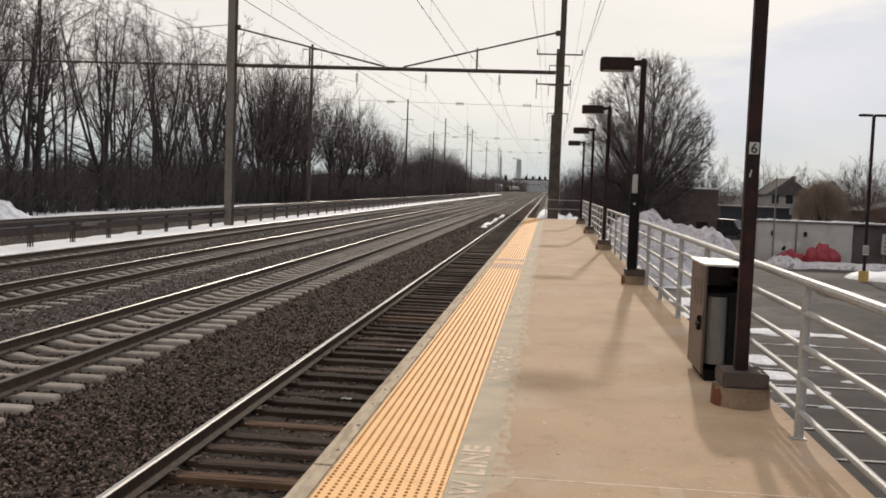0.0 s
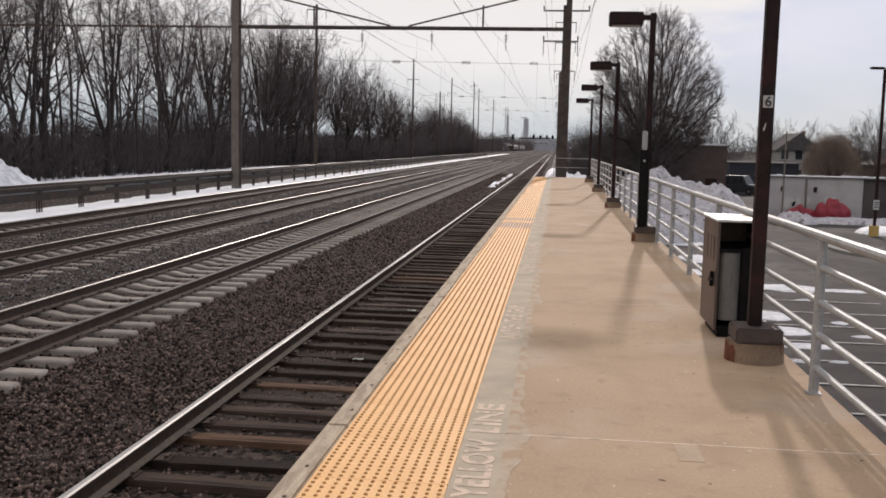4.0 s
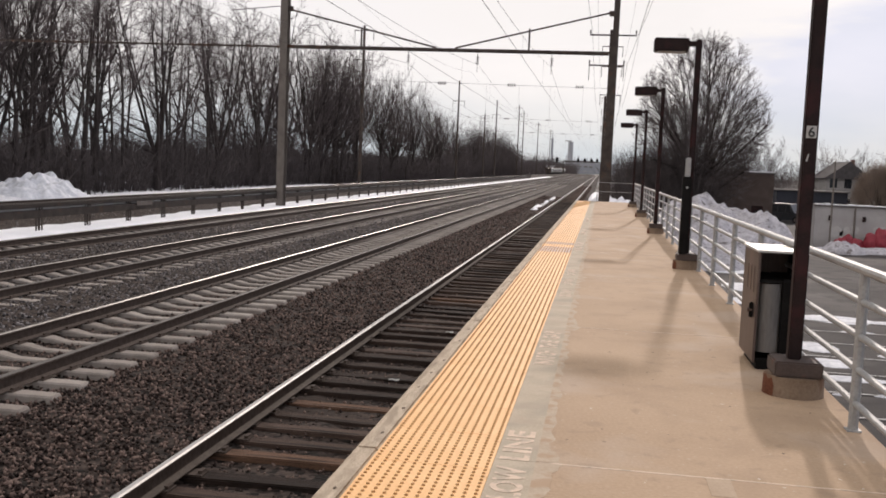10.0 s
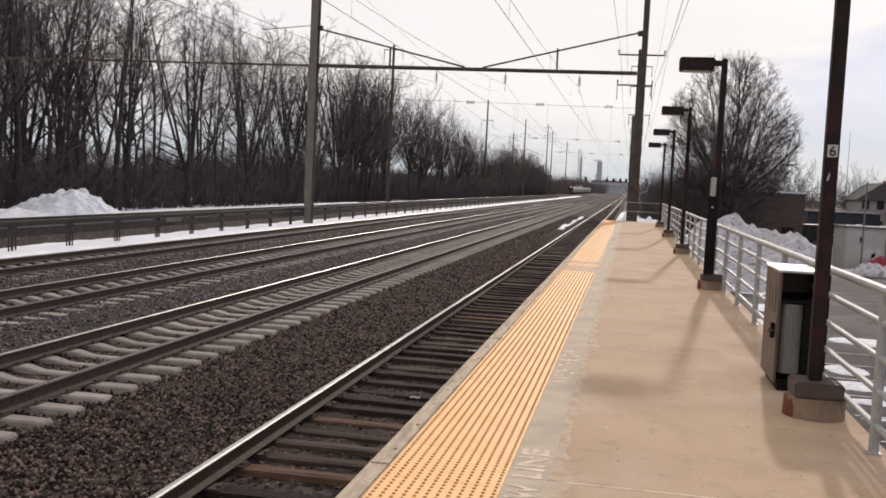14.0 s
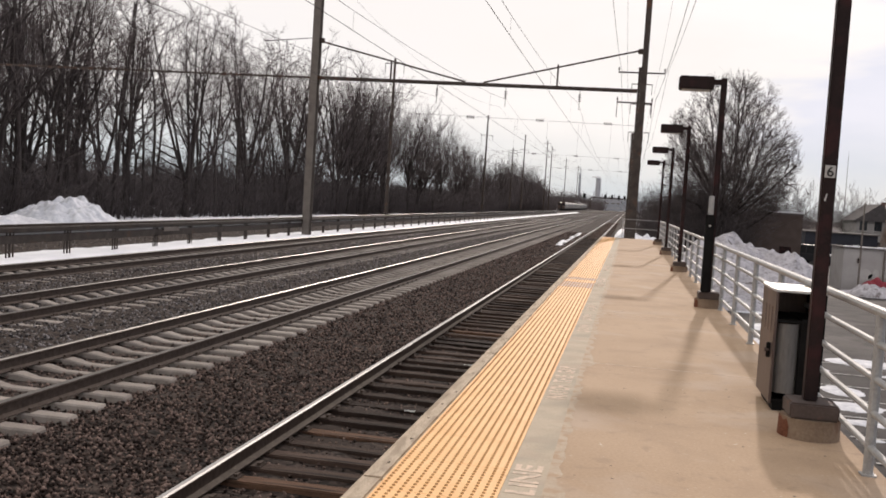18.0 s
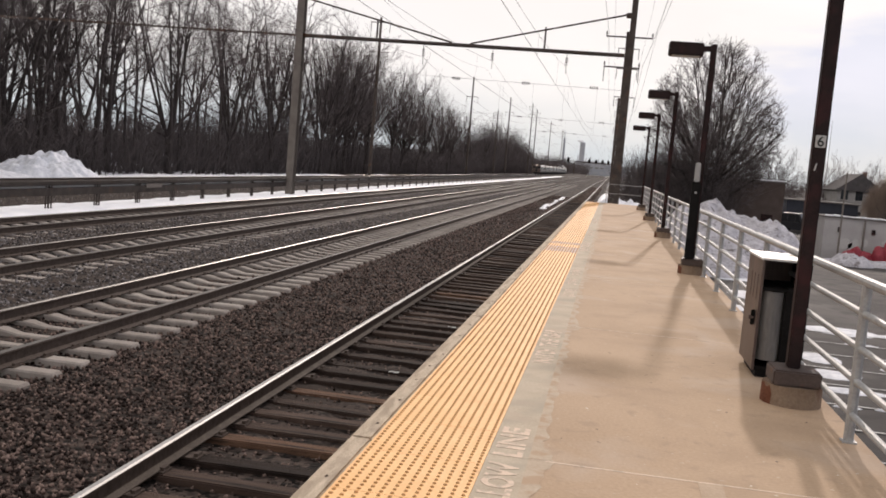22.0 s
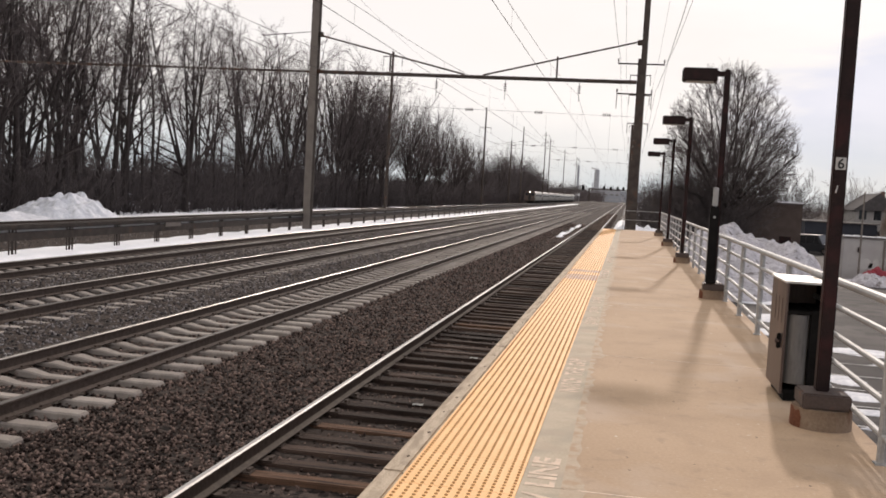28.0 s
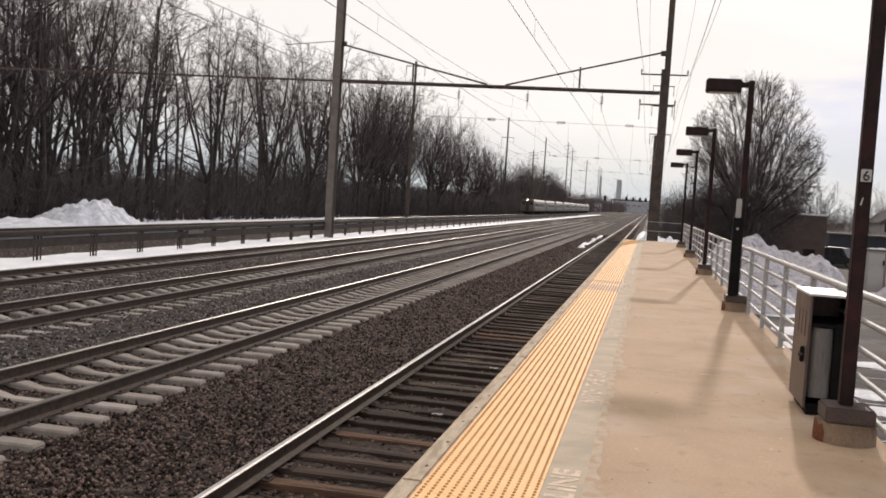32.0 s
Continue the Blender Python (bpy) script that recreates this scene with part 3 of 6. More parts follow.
part("mast", h_post(-16.78, -1.5, 16, 0.42, 0.5), GREYPOLE, portal, "tall grey steel mast")
part("mast", h_post(1.56, -1.7, 17, 0.31, 0.45), STEEL, portal, "tall brown steel mast")
part("side_mast", h_post(1.33, -1.5, 9.0, 0.145, 0.4), STEEL, portal)
part("foot_plate", h_post(1.19, -1.6, 5.5, 0.13, 0.36), STEEL, portal, "rusty lower splice of a mast")
part("beam", box(box(B(), (-17, -0.10, 7.72), (1.25, 0.10, 7.78)), (-17, -0.03, 7.66), (1.25, 0.03, 7.86)), STEEL, portal)
part("beam", box(B(), (-43, -0.04, 7.70), (-17, 0.04, 7.80)), STEEL, portal, "slim beam reaching to the woods")
part("tie_rod", tube(B(), (-16.55, 0, 9.82), (-8.1, 0, 7.88), 0.05, 0.05, 6), STEEL, portal)
part("tie_rod", tube(B(), (-7.07, 0, 7.88), (1.41, 0, 9.94), 0.05, 0.05, 6), STEEL, portal)
part("tie_rod", tube(B(), (-17.0, 0, 10.0), (-20.0, 0, 9.72), 0.022, 0.025, 6), STEEL, portal)
for x, z in ((-3.03, 9.0), (-12.35, 8.85)):
    part("strut", tube(B(), (x, 0, 7.85), (x, 0, z), 0.05, 0.05, 6), STEEL, portal)
for x in (-16.55, 1.38):
    part("gusset", box(B(), (x - 0.22, -0.06, 9.72), (x + 0.22, 0.06, 10.0), 0.02), STEEL, portal)
for x in (-9.65, -5.8, -1.77):
    part("insulator", insulator(tube(B(), (x, 0, 7.66), (x, 0, 6.6), 0.015, 0.015, 5), x, 0, 7.45), STEEL, portal)
for z, x0, x1 in ((8.70, 0.2, 2.66), (7.1, 0.22, 2.1)):
    part("cross_arm", box(B(), (x0, -0.05, z), (x1, 0.05, z + 0.07)), STEEL, portal)
    for x in (x0 + 0.03, x1 - 0.03):
        part("pin", tube(B(), (x, 0, z - (0.75 if z < 8 else 0.0)), (x, 0, z + 0.3), 0.02, 0.02, 6), STEEL, portal)
    for x in (x0 + 0.03, x1 - 0.03):
        part("pin_insulator", tube(B(), (x, 0, z + 0.14), (x, 0, z + 0.3), 0.05, 0.035, 8), STEEL, portal)
for k in range(11):
    part("rung", tube(B(), (1.38, -0.1, -0.9 + k * 0.9), (1.56, -0.1, -0.75 + k * 0.9), 0.02, 0.02, 5), STEEL, portal)

# ---- woods ----
def forest_tree(rng, height, trunk_r, fork, leaders, limbs, spread=0.8, subs=6, twigs=7):
    """The limbs of a tall bare forest tree: a straight trunk that parts into steep leaders, with rising limbs and fine twigs."""
    out = []

    def run(p, d, length, r0, r1, n, wobble, lift):
        pts, d = [p], d.normalized()
        for k in range(n):
            d = (d + Vector((rng.gauss(0, wobble), rng.gauss(0, wobble), rng.gauss(0, wobble * 0.5) + lift))).normalized()
            q = pts[-1] + d * (length / n)
            out.append((*pts[-1], *q, r0 + (r1 - r0) * k / n, r0 + (r1 - r0) * (k + 1) / n))
            pts.append(q)
        return pts

    def side(pts, u, angle):
        """A place along the points and a way that leaves them by the angle."""
        n = len(pts) - 1
        i = min(int(u * n), n - 1)
        axis = (pts[i + 1] - pts[i]).normalized()
        out_way = Vector((rng.gauss(0, 1), rng.gauss(0, 1), rng.gauss(0, 0.4)))
        out_way = (out_way - axis * out_way.dot(axis)).normalized()
        return pts[i].lerp(pts[i + 1], u * n - i), axis * math.cos(angle) + out_way * math.sin(angle)

    def branch(pts, u, length, r, angle):
        p, d = side(pts, u, angle)
        limb = run(p, d, length, r, max(r * 0.3, 0.009), 5, 0.16, 0.05)
        for c in range(subs):
            q, e = side(limb, 0.2 + 0.8 * (c + rng.random()) / subs, rng.uniform(0.4, 0.8))
            small = run(q, e, length * rng.uniform(0.25, 0.48), max(r * 0.35, 0.011), 0.007, 2, 0.14, 0.06)
            for _ in range(twigs):
                q2, e2 = side(small, rng.uniform(0.15, 1.0), rng.uniform(0.35, 0.8))
                run(q2, e2, length * rng.uniform(0.12, 0.28), 0.0115, 0.006, 1, 0.1, 0.05)

    trunk = run(Vector((0, 0, 0)), Vector((rng.gauss(0, 0.03), rng.gauss(0, 0.03), 1)), height * fork, trunk_r, trunk_r * 0.72, 5, 0.018, 0.02)
    for k in range(leaders):
        turn = 6.283 * k / leaders + rng.uniform(-0.6, 0.6)
        tilt = rng.uniform(0.10, 0.34) if leaders > 1 else 0.02
        lead = run(trunk[-1] if k < 2 else trunk[-2], Vector((math.cos(turn) * tilt, math.sin(turn) * tilt, 1)), height * (1 - fork) * rng.uniform(0.86, 1.0), trunk_r * (0.72 if leaders == 1 else 0.56), 0.02, 9, 0.045, 0.03)
        for c in range(limbs):
            u = 0.04 + 0.94 * (c + rng.random()) / limbs
            branch(lead, u, height * (0.29 - 0.19 * u) * rng.uniform(0.7, 1.25), max(trunk_r * 0.30 * (1.1 - 0.75 * u), 0.014), rng.uniform(0.75, 1.3) * spread)
    for c in range(3):
        if fork > 0.3:
            branch(trunk, rng.uniform(0.55, 0.95), height * rng.uniform(0.08, 0.16), trunk_r * 0.16, rng.uniform(0.8, 1.2))
    return np.array(out)


def fan_tree(rng, height, rx, limbs, forks, trunk_h, trunk_r, low=0.42, twig=0.009, wide=1.12, fill=0.9, girth=1.0, lift=0.05):
    """A trunk that parts into many rising limbs which fan out to a rounded crown, with twigs at their ends."""
    out = []
    mid = height * low
    rz = height - mid

    def reach_of(p, d):
        a = (d.x ** 2 + d.y ** 2) / rx ** 2 + d.z ** 2 / rz ** 2
        b = 2 * ((p.x * d.x + p.y * d.y) / rx ** 2 + (p.z - mid) * d.z / rz ** 2)
        c = (p.x ** 2 + p.y ** 2) / rx ** 2 + (p.z - mid) ** 2 / rz ** 2 - 1
        disc = b * b - 4 * a * c
        return max(1.2, (-b + math.sqrt(disc)) / (2 * a)) if disc > 0 else 1.5

    def branch(p, d, length, r, level):
        n = 4 if level == 0 else 3 if level < 3 else 2
        pts = [p]
        for k in range(n):
            d = (d + Vector((rng.gauss(0, 1), rng.gauss(0, 1), rng.gauss(0, 1))) * (0.07 if level == 0 else 0.13) + Vector((0, 0, lift))).normalized()
            q = pts[-1] + d * (length / n)
            out.append((*pts[-1], *q, r * (1 - 0.7 * k / n), max(r * (1 - 0.7 * (k + 1) / n), 0.006)))
            pts.append(q)
        if level >= len(forks):
            return
        for c in range(forks[level]):
            u = 0.2 + 0.8 * (c + rng.random()) / forks[level]
            i = min(int(u * n), n - 1)
            base = pts[i].lerp(pts[i + 1], u * n - i)
            axis = (pts[i + 1] - pts[i]).normalized()
            side = Vector((rng.gauss(0, 1), rng.gauss(0, 1), rng.gauss(0, 0.8)))
            side = (side - axis * side.dot(axis)).normalized()
            branch(base, (axis * 0.85 + side * 0.5).normalized(), length * (0.48 - 0.16 * u) * rng.uniform(0.75, 1.25), max(r * 0.42, twig), level + 1)

    top = Vector((rng.gauss(0, 0.2), rng.gauss(0, 0.2), trunk_h))
    out.append((0, 0, 0, *top, trunk_r, trunk_r * 0.8))
    out.append((*top, top.x, top.y, trunk_h * 1.7, trunk_r * 0.75, trunk_r * 0.45))
    for k in range(limbs):
        turn = 2.4 * k + rng.uniform(-0.3, 0.3)
        tilt = 0.06 + wide * (k + 0.5) / limbs
        d = Vector((math.cos(turn) * math.sin(tilt), math.sin(turn) * math.sin(tilt), math.cos(tilt)))
        p = Vector((top.x, top.y, trunk_h * rng.uniform(0.7, 1.6)))
        branch(p, d, reach_of(p, d) * fill * rng.uniform(0.86, 1.13), trunk_r * girth * rng.uniform(0.2, 0.36), 0)
    return np.array(out)


def sticks(name, segs, mat, sides=3):
    """Tapered prisms along the segments, in one mesh."""
    a, b, r0, r1 = segs[:, 0:3], segs[:, 3:6], segs[:, 6], segs[:, 7]
    way = b - a
    way /= np.linalg.norm(way, axis=1, keepdims=True) + 1e-9
    ref = np.where(np.abs(way[:, 2:3]) < 0.9, np.array([[0, 0, 1.0]]), np.array([[1.0, 0, 0]]))
    u = np.cross(way, ref)
    u /= np.linalg.norm(u, axis=1, keepdims=True)
    w = np.cross(way, u)
    q = np.arange(sides) * 2 * np.pi / sides
    ring = u[:, None] * np.cos(q)[None, :, None] + w[:, None] * np.sin(q)[None, :, None]
    verts = np.concatenate([a[:, None] + ring * r0[:, None, None], b[:, None] + ring * r1[:, None, None]], 1).reshape(-1, 3)
    k = np.arange(sides)
    quad = np.stack([k, (k + 1) % sides, (k + 1) % sides + sides, k + sides], 1)
    faces = (np.arange(len(segs))[:, None, None] * 2 * sides + quad[None]).reshape(-1, 4)
    return arrays(name, verts, faces, mat)


def kind_of(segs):
    """The trunk and crown meshes of a tree, and its height."""
    thick = segs[:, 6] > 0.05
    return sticks("trunk", segs[thick], BARK, 6), sticks("crown", segs[~thick], TWIG, 3), float(segs[:, 5].max())


FOREST = ((0.38, 0.22, 2, 11), (0.22, 0.34, 1, 16), (0.33, 0.17, 3, 8), (0.19, 0.40, 2, 9), (0.27, 0.28, 2, 10), (0.16, 0.42, 1, 14), (0.42, 0.14, 4, 7))
KINDS = [kind_of(forest_tree(random.Random(300 + k), 25.0, *row)) for k, row in enumerate(FOREST)]
TALL = len(KINDS)


def fan_kind(seed, height, rx, limbs, forks, trunk_h, trunk_r, low=0.5, wide=0.8, twig=0.009, lift=0.05):
    return kind_of(fan_tree(random.Random(seed), height, rx, limbs, forks, trunk_h, trunk_r, low, twig, wide, lift=lift))


KINDS += [fan_kind(20 + k, 21, 5.6 + 0.5 * (k % 3), 24, (7, 6), 4.0 + k % 3, 0.34, 0.55, 0.85, 0.017, 0.08) for k in range(4)]
KINDS += [kind_of(forest_tree(random.Random(340 + k), 12.0, 0.13, 0.2, 2, 6, 0.8, 4, 3)) for k in range(3)]
SMALL = TALL + 4


def tree(kind, x, y, z, size, rz, label, group, stretch=1.0):
    """A tree of one of the kinds; stretch widens its crown."""
    t = thing("tree", x, y, z, label, "tree", group)
    part("trunk", KINDS[kind][0], None, t)
    part("crown", KINDS[kind][1], None, t)
    t.scale = (size * stretch, size * stretch, size)
    t.rotation_euler = (0, 0, rz)
    return t


rng = random.Random(11)
WOOD = "bare trees of the woods"
TRUNKS = (58, 62, 64, 65.6, 68,  69.7, 71.3, 73.6, 76.5, 79.2, 81.5, 83.8, 86.4, 88.5, 90.5, 93.1, 96.8, 100, 106.7, 112.1, 115.5, 120.4, 127, 131.4, 135.5, 141.3, 147, 153.2, 159.8, 166, 174, 181, 190, 197, 205, 214)
CROWNS = ((172, 24.0, 4.4), (181, 25.2, 4.6), (190, 26.0, 5.0), (199, 26.6, 5.6), (209, 26.0, 5.0), (236, 25.2, 5.6), (248, 25.0, 5.4), (274, 24.4, 5.4), (306, 22.0, 5.8), (322, 22.0, 5.6), (356, 19.6, 5.4), (400, 19.6, 6.2), (425, 21.2, 6.6), (452, 21.0, 6.6), (482, 20.4, 6.6), (512, 20.4, 6.6), (545, 19.6, 6.6), (575, 18.6, 6.4), (604, 16.6, 6.2))
EDGE = "tall bare deciduous tree at the edge of the woods"
# the large stems that stand along the edge of the woods
for y in TRUNKS:
    kind = rng.choice((0, 2, 6, 4)) if rng.random() < 0.6 else rng.choice((1, 3, 5))
    tree(kind, -54 + rng.uniform(-1.2, 1.2), y, LOT - 0.1, rng.uniform(1.02, 1.2) * (1.06 if y > 170 else 1.0), rng.uniform(0, 6.28), EDGE, WOOD)
# the rest of the stand, row behind row
for x0, y, end, gap in ((-57.5, 60.0, 180.0, 8.5), (-62, 62.0, 104.0, 7.0), (-68, 66.0, 112.0, 9.0), (-76, 74.0, 126.0, 10.0), (-70, 96.0, 122.0, 6.0), (-60, 99.0, 119.0, 5.0), (-64, 124.0, 185.0, 22.0), (-66, 148.0, 166.0, 7.0)):
    while y < end:
        kind = rng.randrange(TALL)
        tree(kind, x0 + rng.uniform(-2, 2), y, LOT - 0.1, rng.uniform(0.92, 1.14), rng.uniform(0, 6.28), EDGE, WOOD)
        y += gap * rng.uniform(0.5, 1.5)
# rounded crowns further along the line: y, top, width
for y, top, wide in CROWNS:
    for dx in ((0,) if y in (172, 190) else (0, -9)):
        kind = TALL + rng.randrange(4)
        size = (top - LOT - (1.2 if dx else 0)) * 1.12 / KINDS[kind][2]
        tree(kind, -53 + dx + rng.uniform(-1, 1), y * (1 - dx * 0.0175) + rng.uniform(-3, 3), LOT - 0.1, size, rng.uniform(0, 6.28), "bare rounded tree standing along the far woods", WOOD, wide / 5.2)
y = 175.0
while y < 640:
    kind = SMALL + rng.randrange(3)
    tree(kind, -51.5 + rng.uniform(-3, 1), y, LOT - 0.1, rng.uniform(0.75, 1.15), rng.uniform(0, 6.28), "slender young bare tree before the woods", WOOD)
    y += rng.uniform(5, 12) * (1 + y / 500)


def thicket(name, n, place, tall, rng, mat, girth=1.0):
    rows = []
    for _ in range(n):
        x, y, z = place(rng)
        h = tall(rng, y)
        a = Vector((x, y, z))
        d = Vector((rng.gauss(0, 0.3), rng.gauss(0, 0.3), 1)).normalized()
        b = a + d * h * 0.5
        c = b + (d + Vector((rng.gauss(0, 0.4), rng.gauss(0, 0.4), 0))).normalized() * h * 0.5
        r = rng.uniform(0.012, 0.04) * girth
        rows += [(*a, *b, r, r * 0.7), (*b, *c, r * 0.7, 0.005)]
        for s in (0.35, 0.6, 0.85):
            m = a.lerp(b, s * 1.2) if s < 0.8 else b.lerp(c, 0.4)
            e = m + Vector((rng.gauss(0, 1), rng.gauss(0, 1), rng.uniform(0.3, 1.2))).normalized() * h * 0.35
            rows.append((*m, *e, r * 0.6, 0.005))
    return sticks(name, np.array(rows), mat, 3)


rng = random.Random(5)


def wood_edge(r):
    y = 50 + 580 * r.random() ** 1.25
    return -51.5 - abs(r.gauss(0, 10)), y, LOT - 0.1


def brush_height(r, y):
    return max(2.0, 5.6 + 4.5 * math.exp(-((y - 153) / 22) ** 2) + 4.0 * noise.noise((y * 0.107, 0, 3.0)) + 1.5 * noise.noise((y * 0.48, 2.0, 3.0))) * r.uniform(0.35, 1.45)


brush = part("undergrowth", thicket("undergrowth", 15000, wood_edge, brush_height, rng, BRUSH, 2.2), None)
tagged(brush, "dense dark brush beneath the bare trees", "undergrowth", kind="stuff")
def far_height(r, y):
    return max(3.0, float(np.interp(y, (250, 330, 380, 430, 520, 600, 660), (6.0, 9.0, 14.0, 18.5, 18.0, 14.5, 9.0))) + 2.5 * noise.noise((y * 0.045, 0, 8.0))) * r.uniform(0.45, 1.12)


grove = part("young_growth", thicket("young_growth", 5200, lambda r: (-50.5 - abs(r.gauss(0, 9)), 255 + 400 * r.random(), LOT - 0.1), far_height, rng, TWIG, 3.3), None)
tagged(grove, "dense grey young growth along the far line", "undergrowth", kind="stuff")
deep = part("deep_woods", thicket("deep_woods", 4200, lambda r: (r.uniform(-125, -84), r.uniform(34, 640), LOT - 0.1), lambda r, y: r.uniform(4, 11), rng, BRUSH, 7.0), None)
tagged(deep, "crowded dark stems deep inside the woods", "woods", kind="stuff")

# ---- track fence, snow and left side ----
fence_bars = mesh_of("post", box(box(box(B(), (-0.02, -0.18, -1.4), (0.02, -0.15, -0.4)), (-0.03, -0.022, -1.4), (0.03, 0.022, -0.4)), (-0.02, 0.15, -1.4), (0.02, 0.18, -0.4)), FENCEM)
track_fence = thing("track_fence", -17.0, 0, 0, "low dark steel fence with two rails between tracks", "fence")
for k in range(110):
    y = 1.70 + 3.03 * k
    if y > 252:
        break
    p = part("post", fence_bars, None, track_fence)
    p.location = (0, y, 0)
part("top_rail", box(B(), (-0.06, -4, -0.46), (0.06, 252, -0.33), 0.015), FENCEM, track_fence)
# pale strip added to give the light band between the two rails
part("pale_strip", box(B(), (-0.05, -4, -0.535), (-0.01, 252, -0.465), 0.01), GALV, track_fence, "pale grey strip between the fence rails")
part("lower_rail", box(B(), (-0.05, -4, -0.80), (0.03, 252, -0.54), 0.012), FENCEM, track_fence)
sign_red = material("faded_red_sign", (0.36, 0.14, 0.13), (0.46, 0.22, 0.20), 0.6, 5)
plate = tagged(part("fence_sign", box(B(), (-0.01, 0, 0), (0.01, 0.36, 0.14), 0.004), sign_red), "small faded red sign on the track fence", "sign")
plate.location = (-16.9, 21.58, -0.70)
plate = tagged(part("fence_plate", box(B(), (-0.01, 0, 0), (0.01, 1.35, 0.17), 0.004), GREYPOLE), "small grey metal plate on the track fence", "plate")
plate.location = (-16.9, 35.5, -0.63)


def heap(name, x, y, z, rx, ry, h, mat, seed, label, category="snow heap", n=64, sharp=1.3, rough=1.0):
    verts, faces = [], []
    for j in range(n):
        for i in range(n):
            u, v = i / (n - 1) * 2 - 1, j / (n - 1) * 2 - 1
            r = math.hypot(u, v)
            w = 0.40 * noise.noise((u * 1.8, v * 1.8, seed)) + rough * (0.24 * noise.noise((u * 4.5, v * 4.5, seed + 3)) + 0.13 * noise.noise((u * 11, v * 11, seed + 5)))
            top = max(0.0, 1 - r ** 1.6) ** (1 / sharp) * (1 + w) * h
            verts.append((u * rx, v * ry, top - (0.06 if top <= 0.01 else 0)))
    for j in range(n - 1):
        for i in range(n - 1):
            faces.append((j * n + i, j * n + i + 1, (j + 1) * n + i + 1, (j + 1) * n + i))
    ob = part(name, arrays(name, verts, faces, mat), None)
    ob.location = (x, y, z)
    return tagged(ob, label, category)


heap("snow_mound", -46.6, 75.2, LOT - 0.05, 5.0, 5.6, 2.15, OLDSNOW, 3.0, "ploughed lumpy mound of old snow beside the woods", "snow heap", 90, 1.2, 1.7)
heap("snow_mound", -46.8, 67.5, LOT - 0.05, 4.0, 6.4, 0.85, OLDSNOW, 14.0, "low spread of ploughed snow beside a parked car", "snow heap", 60, 1.6, 1.5)

CARWHITE = material("car_white_paint", (0.42, 0.415, 0.40), (0.52, 0.515, 0.50), 0.35, 2)
CARDARK = material("car_dark_paint", (0.02, 0.022, 0.026), (0.04, 0.042, 0.048), 0.3, 2)
GLASS = material("dark_glass", (0.015, 0.017, 0.02), (0.03, 0.033, 0.037), 0.08, 2)
TYRE = material("tyre_rubber", (0.012, 0.012, 0.012), (0.03, 0.03, 0.03), 0.9, 9)
REDLAMP = material("tail_lamp_red", (0.35, 0.02, 0.015), (0.5, 0.04, 0.03), 0.25, 3)
CHROME = material("bright_metal", (0.5, 0.5, 0.5), (0.65, 0.65, 0.65), 0.25, 4, metal=1.0)


